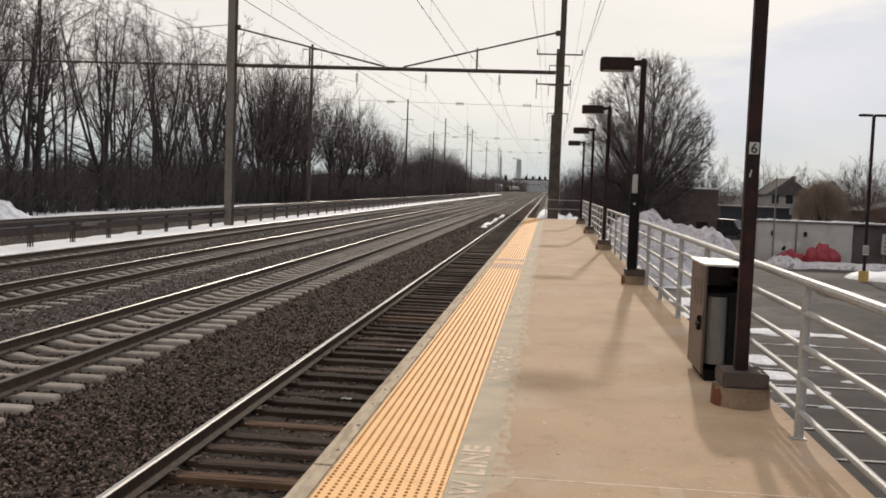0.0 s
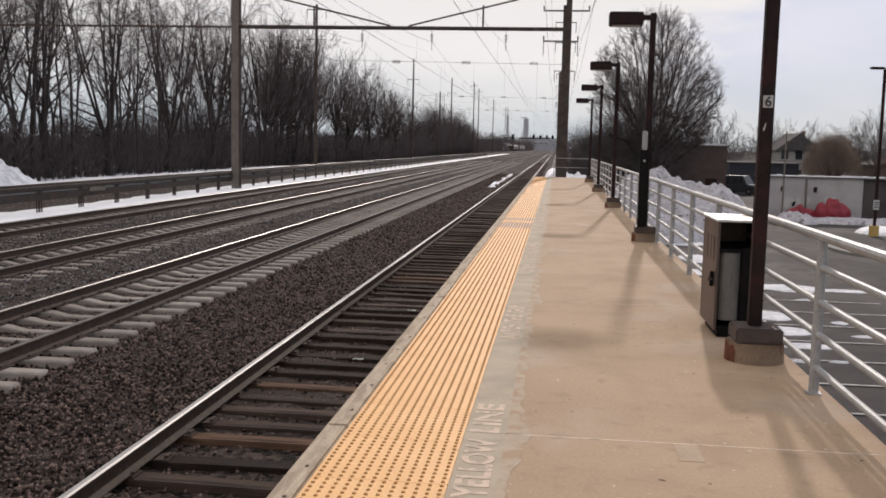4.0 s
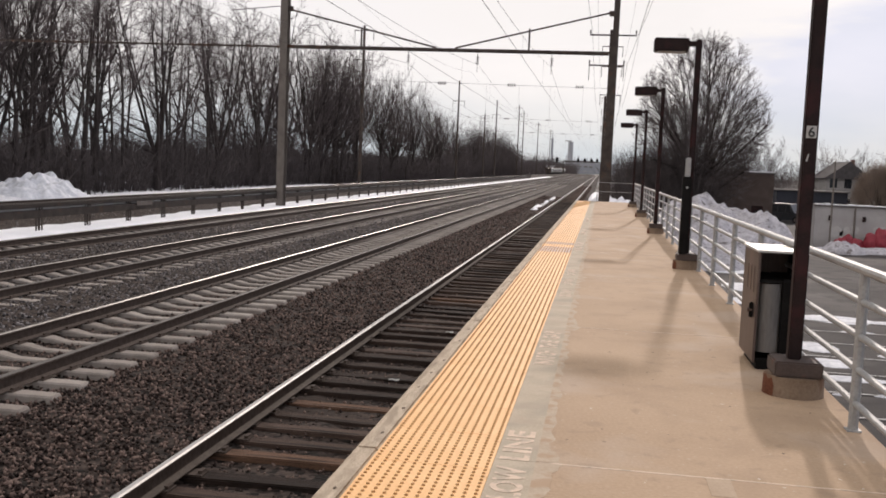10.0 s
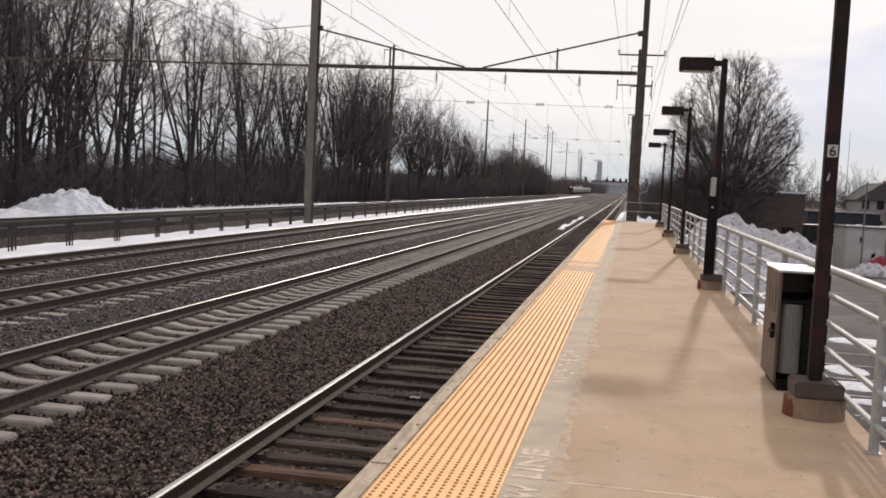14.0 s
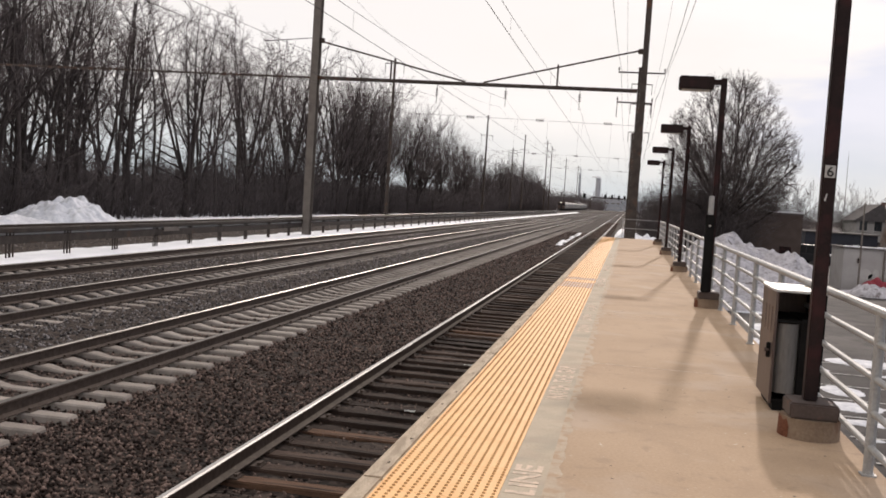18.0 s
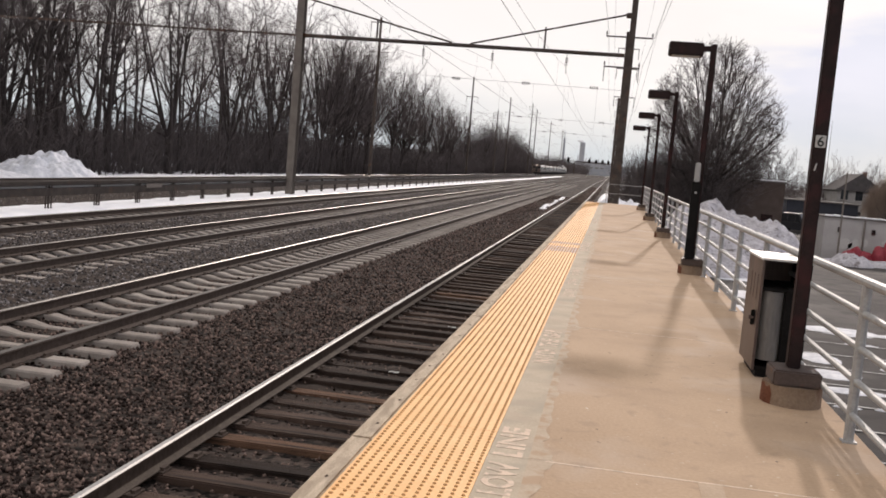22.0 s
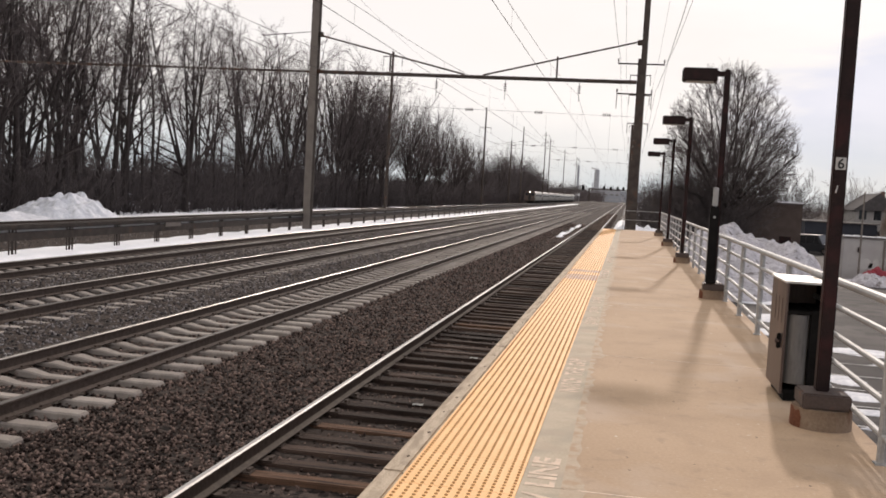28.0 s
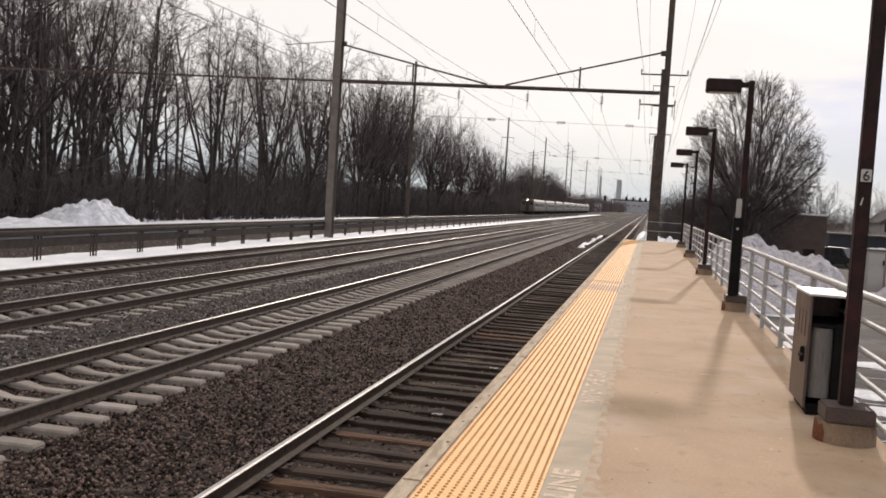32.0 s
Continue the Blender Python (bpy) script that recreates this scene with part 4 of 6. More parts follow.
def car(x, y, z, rz, paint, label, tall=1.75, long=4.7):
    """A parked car; its nose points along +y before the turn."""
    t = thing("car", x, y, z, label, "car", "parked cars", rz=rz)
    h = long / 2
    bm = B()
    prof = [(-h, 0.35), (-h + 0.05, 0.95), (-h + 0.12, 1.05), (-h + 0.35, tall - 0.08), (-h + 0.7, tall), (0.55, tall), (1.15, 1.08), (h - 0.15, 0.95), (h, 0.7), (h, 0.35)]
    rings = []
    for x2, inset in ((-0.9, 0.0), (-0.86, 0.0), (0.86, 0.0), (0.9, 0.0)):
        k = 0.0 if abs(x2) < 0.88 else 0.03
        rings.append([bm.verts.new((x2 * (0.86 if q > 1.1 else 1.0), p * (1 - k * 0.2), q - (k if q > 1.0 else 0))) for p, q in prof])
    for a, b in zip(rings[:-1], rings[1:]):
        for k in range(len(prof)):
            bm.faces.new((a[k], a[(k + 1) % len(prof)], b[(k + 1) % len(prof)], b[k]))
    bm.faces.new(rings[0])
    bm.faces.new(rings[-1][::-1])
    bmesh.ops.recalc_face_normals(bm, faces=bm.faces[:])
    part("body", bm, paint, t)
    for s in (-1, 1):
        for y0, y1 in ((-h + 0.5, -0.75), (-0.68, 0.15), (0.2, 0.75)):
            g = B()
            v = [g.verts.new((s * (0.90 if q < 1.2 else 0.795), p, q)) for p, q in ((y0, 1.1), (y1, 1.1), (min(y1, 0.5), tall - 0.14), (y0 + (0.05 if y0 < -1 else 0), tall - 0.14))]
            g.faces.new(v)
            solid = bmesh.ops.extrude_face_region(g, geom=g.faces[:])["geom"]
            bmesh.ops.translate(g, verts=[q for q in solid if isinstance(q, bmesh.types.BMVert)], vec=(s * 0.012, 0, 0))
            bmesh.ops.recalc_face_normals(g, faces=g.faces[:])
            part("side_window", g, GLASS, t)
        part("tail_lamp", box(B(), (s * 0.83 - 0.07, -h - 0.02, 0.85), (s * 0.83 + 0.07, -h + 0.12, 1.2), 0.01), REDLAMP, t)
        for y0 in (-h + 0.9, h - 0.95):
            w = part("wheel", tube(B(), (s * 0.70, y0, 0.34), (s * 0.92, y0, 0.34), 0.34, 0.34, 18), TYRE, t)
            part("rim", tube(B(), (s * 0.90, y0, 0.34), (s * 0.93, y0, 0.34), 0.2, 0.19, 12), CHROME, w)
    part("rear_window", box(B(), (-0.72, -0.012, -0.5 * (tall - 1.22)), (0.72, 0.012, 0.5 * (tall - 1.22)), 0.01, Matrix.Translation((0, -h + 0.22, 0.5 * (tall + 0.98))) @ pose(0, 0, 0, -16)), GLASS, t)
    part("windscreen", box(B(), (-0.68, -0.012, -0.36), (0.68, 0.012, 0.36), 0.01, Matrix.Translation((0, 0.87, 1.40)) @ pose(0, 0, 0, 42)), GLASS, t)
    part("rear_bumper", box(B(), (-0.86, -h - 0.08, 0.4), (0.86, -h + 0.06, 0.62), 0.03), paint, t)
    return t


heap("snow_heap", -57.5, 106.2, LOT - 0.1, 1.1, 1.3, 2.0, DIRTSNOW, 71.0, "small old snow heap lying among the trees", "snow heap", 24, 1.6)
heap("snow_heap", -57.5, 119.0, LOT - 0.1, 0.9, 1.1, 2.2, DIRTSNOW, 72.0, "small old snow heap lying among the trees", "snow heap", 24, 1.6)
car(-49.0, 60.0, LOT, 65, CARWHITE, "white sport utility car parked on packed snow by the woods", 2.0, 4.9)

SMEAR = material("mortar_smear", (0.42, 0.325, 0.235), (0.53, 0.43, 0.325), 0.9, 6, spots=(0.43, 0.305, 0.205), spot_scale=7, spot_at=0.52)
# ---- signs and things on the platform ----
SIGNW = material("sign_white", (0.40, 0.385, 0.37), (0.50, 0.485, 0.46), 0.6, 6)
INK = material("sign_ink", (0.012, 0.012, 0.012), (0.03, 0.03, 0.03), 0.6, 6)
number = thing("post_number_sign", LAMP_X - 0.014, LAMP_Y[0] - 0.0465, 1.825, "small white plate with a black figure six", "sign")
part("plate", box(B(), (-0.034, -0.006, -0.042), (0.034, 0.0, 0.042), 0.002), SIGNW, number)
font = bpy.data.curves.new("figure", "FONT")
font.offset = 0.0015
font.body, font.size, font.extrude, font.align_x, font.align_y = "6", 0.095, 0.001, "CENTER", "CENTER"
tmp = new("figure_text", font)
figure = bpy.data.meshes.new_from_object(tmp)
bpy.data.objects.remove(tmp)
figure.materials.clear()
figure.materials.append(INK)
fig = part("figure", figure, None, number)
fig.matrix_local = pose(0, -0.0085, -0.004, 90)
mark = part("scratch", tube(B(), (-0.02, -0.004, -0.20), (-0.008, -0.004, -0.15), 0.006, 0.004, 6), SIGNW, number, "pale chipped paint mark")

STAINLESS = material("brushed_stainless", (0.085, 0.060, 0.053), (0.165, 0.125, 0.110), 0.45, 3, metal=0.5, stretch=(1, 1, 0.2), spots=(0.20, 0.14, 0.115), spot_scale=4, spot_at=0.64)
STEELLINER = material("dull_steel_liner", (0.13, 0.122, 0.115), (0.21, 0.20, 0.19), 0.5, 8, metal=0.3, stretch=(1, 1, 0.2))
BLACK = material("black_enamel", (0.007, 0.0065, 0.0065), (0.016, 0.015, 0.0145), 0.7, 5, spec=0.06)
LIDM = material("bright_steel_lid", (0.50, 0.49, 0.47), (0.66, 0.65, 0.63), 0.5, 6, metal=0.2)
bin_ = thing("waste_bin", 2.455, 7.70, 0, "stainless steel waste bin cabinet with black open front", "waste bin")
W, D, HT = 0.37, 0.72, 0.94
part("side_panel", box(B(), (0, 0, 0.06), (0.02, D, HT - 0.0145), 0.004), STAINLESS, bin_)
part("side_panel", box(B(), (W - 0.02, 0, 0.06), (W, D, HT - 0.0145), 0.004), BLACK, bin_)
part("back_panel", box(B(), (0.02, D - 0.02, 0.06), (W - 0.02, D, HT - 0.0145)), STAINLESS, bin_)
part("lid", box(B(), (-0.012, -0.015, HT - 0.014), (W + 0.012, D + 0.012, HT + 0.005), 0.004), LIDM, bin_, "bright steel lid with snow-melt stains")
part("floor_pan", box(B(), (0.02, 0.03, 0.06), (W - 0.02, D - 0.02, 0.09)), BLACK, bin_)
part("plinth", box(B(), (0.04, 0.05, 0), (W - 0.04, D - 0.05, 0.06)), BLACK, bin_)
liner = B()
for k in range(10):
    a0, a1 = math.pi * (0.05 + 0.9 * k / 10), math.pi * (0.05 + 0.9 * (k + 1) / 10)
    v = [liner.verts.new((0.115 - math.cos(q) * 0.09, 0.10 - math.sin(q) * 0.07, z)) for q in (a0, a1) for z in (0.14, 0.68)]
    liner.faces.new((v[0], v[2], v[3], v[1]))
bmesh.ops.remove_doubles(liner, verts=liner.verts[:], dist=0.0005)
bmesh.ops.solidify(liner, geom=liner.faces[:], thickness=0.006)
part("liner", liner, STEELLINER, bin_, "curved steel liner")
part("inner_box", box(B(), (0.2, 0.04, 0.10), (W - 0.02, D - 0.06, HT - 0.22), 0.01), BLACK, bin_)
part("inner_shelf", box(B(), (0.02, 0.02, 0.69), (0.2, D - 0.02, 0.71)), BLACK, bin_)
latch = part("latch", box(B(), (-0.03, 0.10, 0.40), (0.0, 0.13, 0.52), 0.006), BLACK, bin_)
part("knob", tube(B(), (-0.045, 0.115, 0.46), (-0.01, 0.115, 0.46), 0.018, 0.018, 8), STAINLESS, latch)
for k in range(3):
    part("louvre", box(B(), (-0.004, 0.14 + 0.16 * k, 0.60), (-0.001, 0.23 + 0.16 * k, 0.80)), STAINLESS, bin_)
for k, (dx, dy) in enumerate(((0.08, 0.17), (0.2, 0.25), (0.15, 0.42), (0.26, 0.46))):
    b = box(B(), (dx, dy, HT + 0.005), (dx + 0.07, dy + 0.09, HT + 0.0075))
    part("sticker_mark", b, PATCH, bin_)

call = thing("call_post", 2.565, LAMP_Y[1] - 0.135, 0.25, "dark call post with pale grey top box beside a lamp", "call post")
part("column", box(B(), (-0.075, -0.06, 0), (0.055, 0.06, 1.22), 0.012), BLACK, call)
part("top_box", box(B(), (-0.05, -0.05, 1.22), (0.03, 0.05, 1.52), 0.012), GALV, call, "pale grey box")
part("button", tube(B(), (-0.01, -0.062, 1.05), (-0.01, -0.055, 1.05), 0.02, 0.02, 10), GALV, call)

def lettering(words, y0, length, label):
    """Painted capitals that read along the platform edge, their tops towards the track."""
    t = thing("stencil_marking", 0, 0, 0, label, "floor marking", "stencilled markings")
    y = y0
    gap = 0.11
    widths = [0.13 * len(w) for w in words]
    scale = (length - gap * (len(words) - 1)) / sum(widths)
    for w, wide in zip(words, widths):
        c = bpy.data.curves.new("word", "FONT")
        c.body, c.size, c.extrude, c.offset = w, 0.205, 0.0008, 0.007
        o = new("word_text", c)
        me = bpy.data.meshes.new_from_object(o)
        bpy.data.objects.remove(o)
        me.materials.clear()
        me.materials.append(STENCIL)
        xs = [v.co.x for v in me.vertices]
        k = wide * scale / (max(xs) - min(xs))
        for v in me.vertices:
            v.co.x = (v.co.x - min(xs)) * k
        ob = part("word", me, None, t)
        ob.matrix_local = pose(0.925, y, 0.0035, 0, 0, 90)
        y += wide * scale + gap
    return t


lettering(["YELLOW", "LINE"], 3.88, 1.5, "faded cream stencilled words yellow line")
lettering(["WATCH", "THE", "GAP"], 7.27, 1.55, "faded cream stencilled words watch the gap")
lettering(["WATCH", "THE", "GAP"], 18.07, 2.1, "faded cream stencilled words watch the gap")
rng = random.Random(3)
for y in (11.4, 12.6, 13.8, 22.7, 24.0, 28.6, 29.8):
    words = thing("stencil_marking", 0.755, y, 0.0045, "faded cream stencilled lettering worn beyond reading", "floor marking", "stencilled markings")
    v = 0.0
    for n in range(rng.choice((5, 6, 7))):
        w = rng.uniform(0.07, 0.11)
        part("stroke", box(B(), (0.035 + rng.uniform(0, 0.02), v, -0.0025), (0.175 + rng.uniform(-0.03, 0.02), v + w * 0.55, 0.0)), STENCIL, words)
        v += w + 0.05

# ragged pale edge where mortar has spread over the slabs
for a, b in zip(edges[:-1], edges[1:]):
    if b < 0 or a > 34:
        continue
    bm = B()
    last = None
    steps = int((b - a) / 0.05)
    for i in range(steps + 1):
        y = a + 0.006 + (b - a - 0.012) * i / steps
        out = 0.03 * noise.noise((y * 1.1, 1.0, 0.0)) + 0.03 * noise.noise((y * 4.0, 2.0, 0.0)) + 0.014 * noise.noise((y * 13.0, 3.0, 0.0))
        near = max(0.0, 1 - min(abs(y - a), abs(y - b)) / 0.55)
        v = (bm.verts.new((0.965, y, 0.0035)), bm.verts.new((1.02 + max(-0.035, 1.5 * out) + 0.10 * near * (0.7 + noise.noise((y * 6.0, 5.0, 0.0))), y, 0.0016)))
        if last:
            bm.faces.new((last[0], last[1], v[1], v[0]))
        last = v
    part("mortar_edge", bm, SMEAR, platform)

# chips and knots in the nosing
CHIP = material("dark_chip", (0.05, 0.035, 0.025), (0.10, 0.07, 0.05), 0.95, 20)
for k in range(40):
    y = 3.7 + k * 0.62 + rng.uniform(-0.3, 0.3)
    bm = B()
    ring = [bm.verts.new((rng.uniform(0.06, 0.125) + 0.011 * math.cos(q) * rng.uniform(0.5, 1.3), y + 0.02 * math.sin(q) * rng.uniform(0.5, 1.4), 0.0012)) for q in (2 * math.pi * i / 7 for i in range(7))]
    cx = sum(v.co.x for v in ring) / 7
    for i, v in enumerate(ring):
        v.co.x = cx + 0.011 * math.cos(2 * math.pi * i / 7) * rng.uniform(0.6, 1.2)
    bm.faces.new(ring)
    part("chip", bm, CHIP, platform)

# gum, grit and a mended joint on the slabs
GUM = material("trodden_gum", (0.10, 0.07, 0.05), (0.17, 0.125, 0.09), 0.8, 20)
GRIT = material("pale_grit", (0.55, 0.48, 0.38), (0.7, 0.62, 0.5), 0.9, 20)
spot = B()
spot.faces.new([spot.verts.new((math.cos(a) * (0.8 + 0.3 * noise.noise((math.cos(a) * 2, math.sin(a) * 2, 1.0))), math.sin(a), 0)) for a in (2 * math.pi * i / 9 for i in range(9))])
gum_me = mesh_of("gum_spot", spot.copy(), GUM)
grit_me = mesh_of("grit_speck", spot, GRIT)
q = random.Random(41)
for k in range(130):
    dark = k % 5 < 2
    ob = part("gum_spot" if dark else "grit_speck", gum_me if dark else grit_me, None, platform)
    ob.matrix_local = pose(q.uniform(1.05, 2.75), 2.9 + 14.3 * q.random() ** 1.6, 0.0012, 0, 0, q.uniform(0, 360))
    r = q.uniform(0.005, 0.014) if dark else q.uniform(0.004, 0.010)
    ob.scale = (r, r * q.uniform(0.8, 1.8), 1)
part("joint_patch", box(B(), (1.81, 4.555, -0.002), (1.93, 4.822, 0.0022)), JPATCH, platform, "pale mortar patch at a joint")

LITTER = material("paper_litter", (0.6, 0.6, 0.58), (0.75, 0.75, 0.72), 0.8, 9)
for k, (x, y, z) in enumerate(((-1.40, 12.14, -1.375), (-1.27, 16.0, -1.375), (-1.05, 22.7, -1.37), (-3.2, 44.5, -1.33))):
    bm = B()
    q = random.Random(k)
    g = [[bm.verts.new((i * 0.045, j * 0.04, 0.02 + 0.018 * q.random() * ((i + j) % 2))) for i in range(4)] for j in range(3)]
    for j in range(2):
        for i in range(3):
            bm.faces.new((g[j][i], g[j][i + 1], g[j + 1][i + 1], g[j + 1][i]))
    bmesh.ops.solidify(bm, geom=bm.faces[:], thickness=0.003)
    ob = tagged(part("paper_scrap", bm, LITTER), "crumpled white paper scrap lying between the rails", "litter", "litter between rails")
    ob.location = (x, y, z)

# snow lying between the tracks and at the platform end
q = random.Random(17)
for k in range(22):
    y = 66.4 + k * 1.47 + q.uniform(-0.5, 0.5)
    heap("snow_lump", -3.3 + q.uniform(-0.14, 0.14), y, -1.40, q.uniform(0.1, 0.3), q.uniform(0.5, 1.25), q.uniform(0.08, 0.2), SNOW, 80.0 + k, "small melting lump of snow lying on ballast", "snow", 12, 2.0)
heap("snow_drift", 1.9, 57.0, -1.65, 2.3, 6.5, 1.5, OLDSNOW, 31.0, "heaped snow behind the platform end", "snow", 44, 2.4, 0.8)
heap("snow_drift", 1.5, 73.95, -1.65, 1.9, 12.61, 0.95, SNOW, 33.0, "snow drift on the embankment beside the track", "snow", 40, 2.0)
heap("snow_drift", 0.7, 105.04, -1.5, 0.7, 33.61, 0.4, SNOW, 35.0, "long strip of snow beside the outer track", "snow", 40)

# ---- parking lot side ----
for k in range(9):
    y = 15.05 + 2.2 * k
    ob = part("parking_stripe", box(B(), (6.3, y - 0.04, LOT + 0.022), (11.2, y + 0.04, LOT + 0.026)), PAINTWHITE)
    tagged(ob, "worn white parking stall line on asphalt", "road marking", "parking stall lines")

rng = random.Random(8)


def snow_patch(x, y, rx, ry, seed, label="thin melting patch of snow on the asphalt"):
    heap("snow_patch", x, y, LOT - 0.005, rx * 1.2, ry * 1.2, 0.05, OLDSNOW, seed, label, "snow", 30, 1.0)


for k, (x, y, rx, ry) in enumerate(((7.2, 23.3, 0.85, 0.35), (7.15, 25.2, 0.75, 0.62), (7.35, 27.5, 0.55, 0.8), (9.2, 33.3, 1.15, 0.95), (10.9, 33.1, 0.8, 0.4), (8.95, 26.7, 0.22, 0.22), (9.0, 24.8, 0.3, 0.16), (9.2, 30.7, 0.5, 0.14), (6.7, 21.5, 0.3, 0.12), (7.5, 21.6, 0.22, 0.09), (6.5, 36.8, 0.6, 0.9), (7.4, 41.5, 0.9, 1.6), (7.4, 48.5, 1.2, 1.5), (7.0, 31.0, 0.7, 0.6))):
    snow_patch(x, y, rx, ry, 40.0 + k)
heap("snow_mound", 8.7, 63.87, LOT - 0.1, 4.9, 7.98, 2.85, DIRTSNOW, 51.0, "huge dirty grey ploughed snow pile in the parking lot", "snow heap", 70, 2.3)
heap("snow_mound", 6.6, 52.1, LOT - 0.1, 2.6, 4.62, 1.4, DIRTSNOW, 52.0, "dirty grey ploughed snow ridge beside the railing", "snow heap", 40, 1.6)
heap("snow_bank", 22.3, 58.2, LOT - 0.02, 3.6, 2.4, 0.5, SNOW, 53.0, "snow lying on a kerbed lot island", "snow heap", 40, 2.4)
heap("snow_bank", 21, 65.8, LOT - 0.02, 7.0, 1.2, 0.4, DIRTSNOW, 54.0, "grey snow bank along a low building wall", "snow heap", 40, 2.0)
heap("snow_bank", 16.8, 64.6, LOT - 0.02, 1.4, 1.2, 0.72, DIRTSNOW, 55.0, "grey snow mound before a painted wall", "snow heap", 40, 1.8)
KERB = material("kerb_concrete", (0.22, 0.21, 0.19), (0.34, 0.32, 0.30), 0.9, 4, bump=0.3)
bm = B()
ring = [(15.2 + 0.9 * math.cos(q), 47.5 + 2.9 * math.sin(q)) for q in (2 * math.pi * i / 24 for i in range(24))]
low = [bm.verts.new((x, y, LOT - 0.05)) for x, y in ring]
top = [bm.verts.new((x, y, LOT + 0.13)) for x, y in ring]
for i in range(24):
    bm.faces.new((low[i], low[(i + 1) % 24], top[(i + 1) % 24], top[i]))
bm.faces.new(top)
bmesh.ops.recalc_face_normals(bm, faces=bm.faces[:])
tagged(part("kerb_island", bm, KERB), "rounded concrete kerb island in the lot", "kerb", kind="structure")

YPAINT = material("yellow_base_paint", (0.40, 0.26, 0.07), (0.52, 0.36, 0.13), 0.75, 6)


def lot_lamp(x, y, top, two, label):
    t = thing("lot_lamp", x, y, LOT, label, "lamp post", "parking lot lamps")
    part("base", tube(B(), (0, 0, 0), (0, 0, 0.6), 0.27, 0.27, 16), YPAINT, t, "yellow painted concrete base")
    part("pole", box(B(), (-0.075, -0.075, 0.6), (0.075, 0.075, top - LOT), 0.01), BRONZE, t)
    for s in ((-1, 1) if two else (1,)):
        a = part("lamp_head", box(B(), (s * 0.42 - 0.36, -0.2, top - LOT - 0.02), (s * 0.42 + 0.36, 0.2, top - LOT + 0.1), 0.03), BRONZE, t)
        part("lens", box(B(), (s * 0.42 - 0.28, -0.15, top - LOT - 0.03), (s * 0.42 + 0.28, 0.15, top - LOT - 0.018)), LENS, a)
    n = part("notice", box(B(), (-0.16, -0.10, 1.5), (0.16, -0.08, 2.05), 0.004), SIGNW, t, "white notice plate")
    for k in range(3):
        part("text_bar", box(B(), (-0.11, -0.104, 1.62 + k * 0.13), (0.11, -0.1005, 1.67 + k * 0.13)), INK, n)
    return t


lot_lamp(19.05, 56.2, 6.2, True, "tall dark lot lamp with twin heads on yellow base")
pole = thing("utility_pole", 16.4, 66.8, LOT, "thin grey pole standing before a low building", "pole")
part("shaft", tube(B(), (0, 0, 0), (0, 0, 5.9), 0.07, 0.05, 8), GREYPOLE, pole)
part("cap", tube(B(), (0, 0, 5.9), (0, 0, 5.96), 0.06, 0.03, 8), GREYPOLE, pole)

# low white building with painted wall
WALLW = material("painted_block_white", (0.33, 0.31, 0.30), (0.46, 0.44, 0.425), 0.85, 0.8, bump=0.2, spots=(0.36, 0.34, 0.32), spot_scale=0.7, spot_at=0.58)
WALLDARK = material("dark_siding", (0.07, 0.06, 0.058), (0.12, 0.105, 0.10), 0.8, 1.0, bump=0.2)
ROOFG = material("flat_roof_gravel", (0.10, 0.09, 0.085), (0.2, 0.18, 0.17), 0.95, 1.0)
REDP = material("red_tarpaulin", (0.16, 0.012, 0.022), (0.32, 0.034, 0.05), 0.55, 2.5, bump=0.3)
shed = thing("low_building", 15.8, 68.9, LOT, "low white block building with snow along its roof edge", "building")
part("wall", box(B(), (0, 0, 0), (6.4, 4, 2.85), 0.02), WALLW, shed)
part("dark_wing", box(B(), (6.4, 0.3, 0), (26, 4, 2.8), 0.02), WALLDARK, shed, "dark brown siding wing")
part("roof", box(B(), (-0.15, -0.15, 2.85), (26.2, 4.2, 2.95), 0.02), ROOFG, shed)
rng = random.Random(9)
x = 0.0
while x < 26:
    w = rng.uniform(0.3, 0.9)
    part("roof_snow", box(B(), (x, -0.18, 2.95), (x + w * 0.92, 0.25, 2.95 + rng.uniform(0.05, 0.14)), 0.02), SNOW, shed, "clump of snow on the roof edge")
    x += w
for x in (0.9, 3.1):
    part("wall_light", box(B(), (x, -0.12, 1.9), (x + 0.22, 0.0, 2.25), 0.02), BRONZE, shed)
part("downpipe", tube(B(), (2.6, -0.08, 0), (2.6, -0.08, 2.8), 0.06, 0.06, 8), GREYPOLE, shed)
for k in range(2):
    w = part("window", box(B(), (8.6 + k * 3.1, 0.22, 0.9), (10.3 + k * 3.1, 0.3, 2.1), 0.02), GLASS, shed)
    part("frame", box(B(), (8.5 + k * 3.1, 0.2, 0.8), (10.4 + k * 3.1, 0.24, 0.9)), GREYPOLE, w)
board = thing("notice_board", 24.8, 68.5, LOT, "pale grey notice board standing before dark siding", "sign")
part("panel", box(B(), (-0.8, -0.05, 0.9), (0.8, 0.05, 2.3), 0.02), GALV, board)
for k in range(4):
    part("text_bar", box(B(), (-0.65, -0.056, 1.1 + 0.28 * k), (0.65, -0.051, 1.22 + 0.28 * k)), GREYPOLE, board)
for x in (-0.6, 0.6):
    part("leg", tube(B(), (x, 0, 0), (x, 0, 0.95), 0.04, 0.04, 8), GREYPOLE, board)
q = random.Random(21)


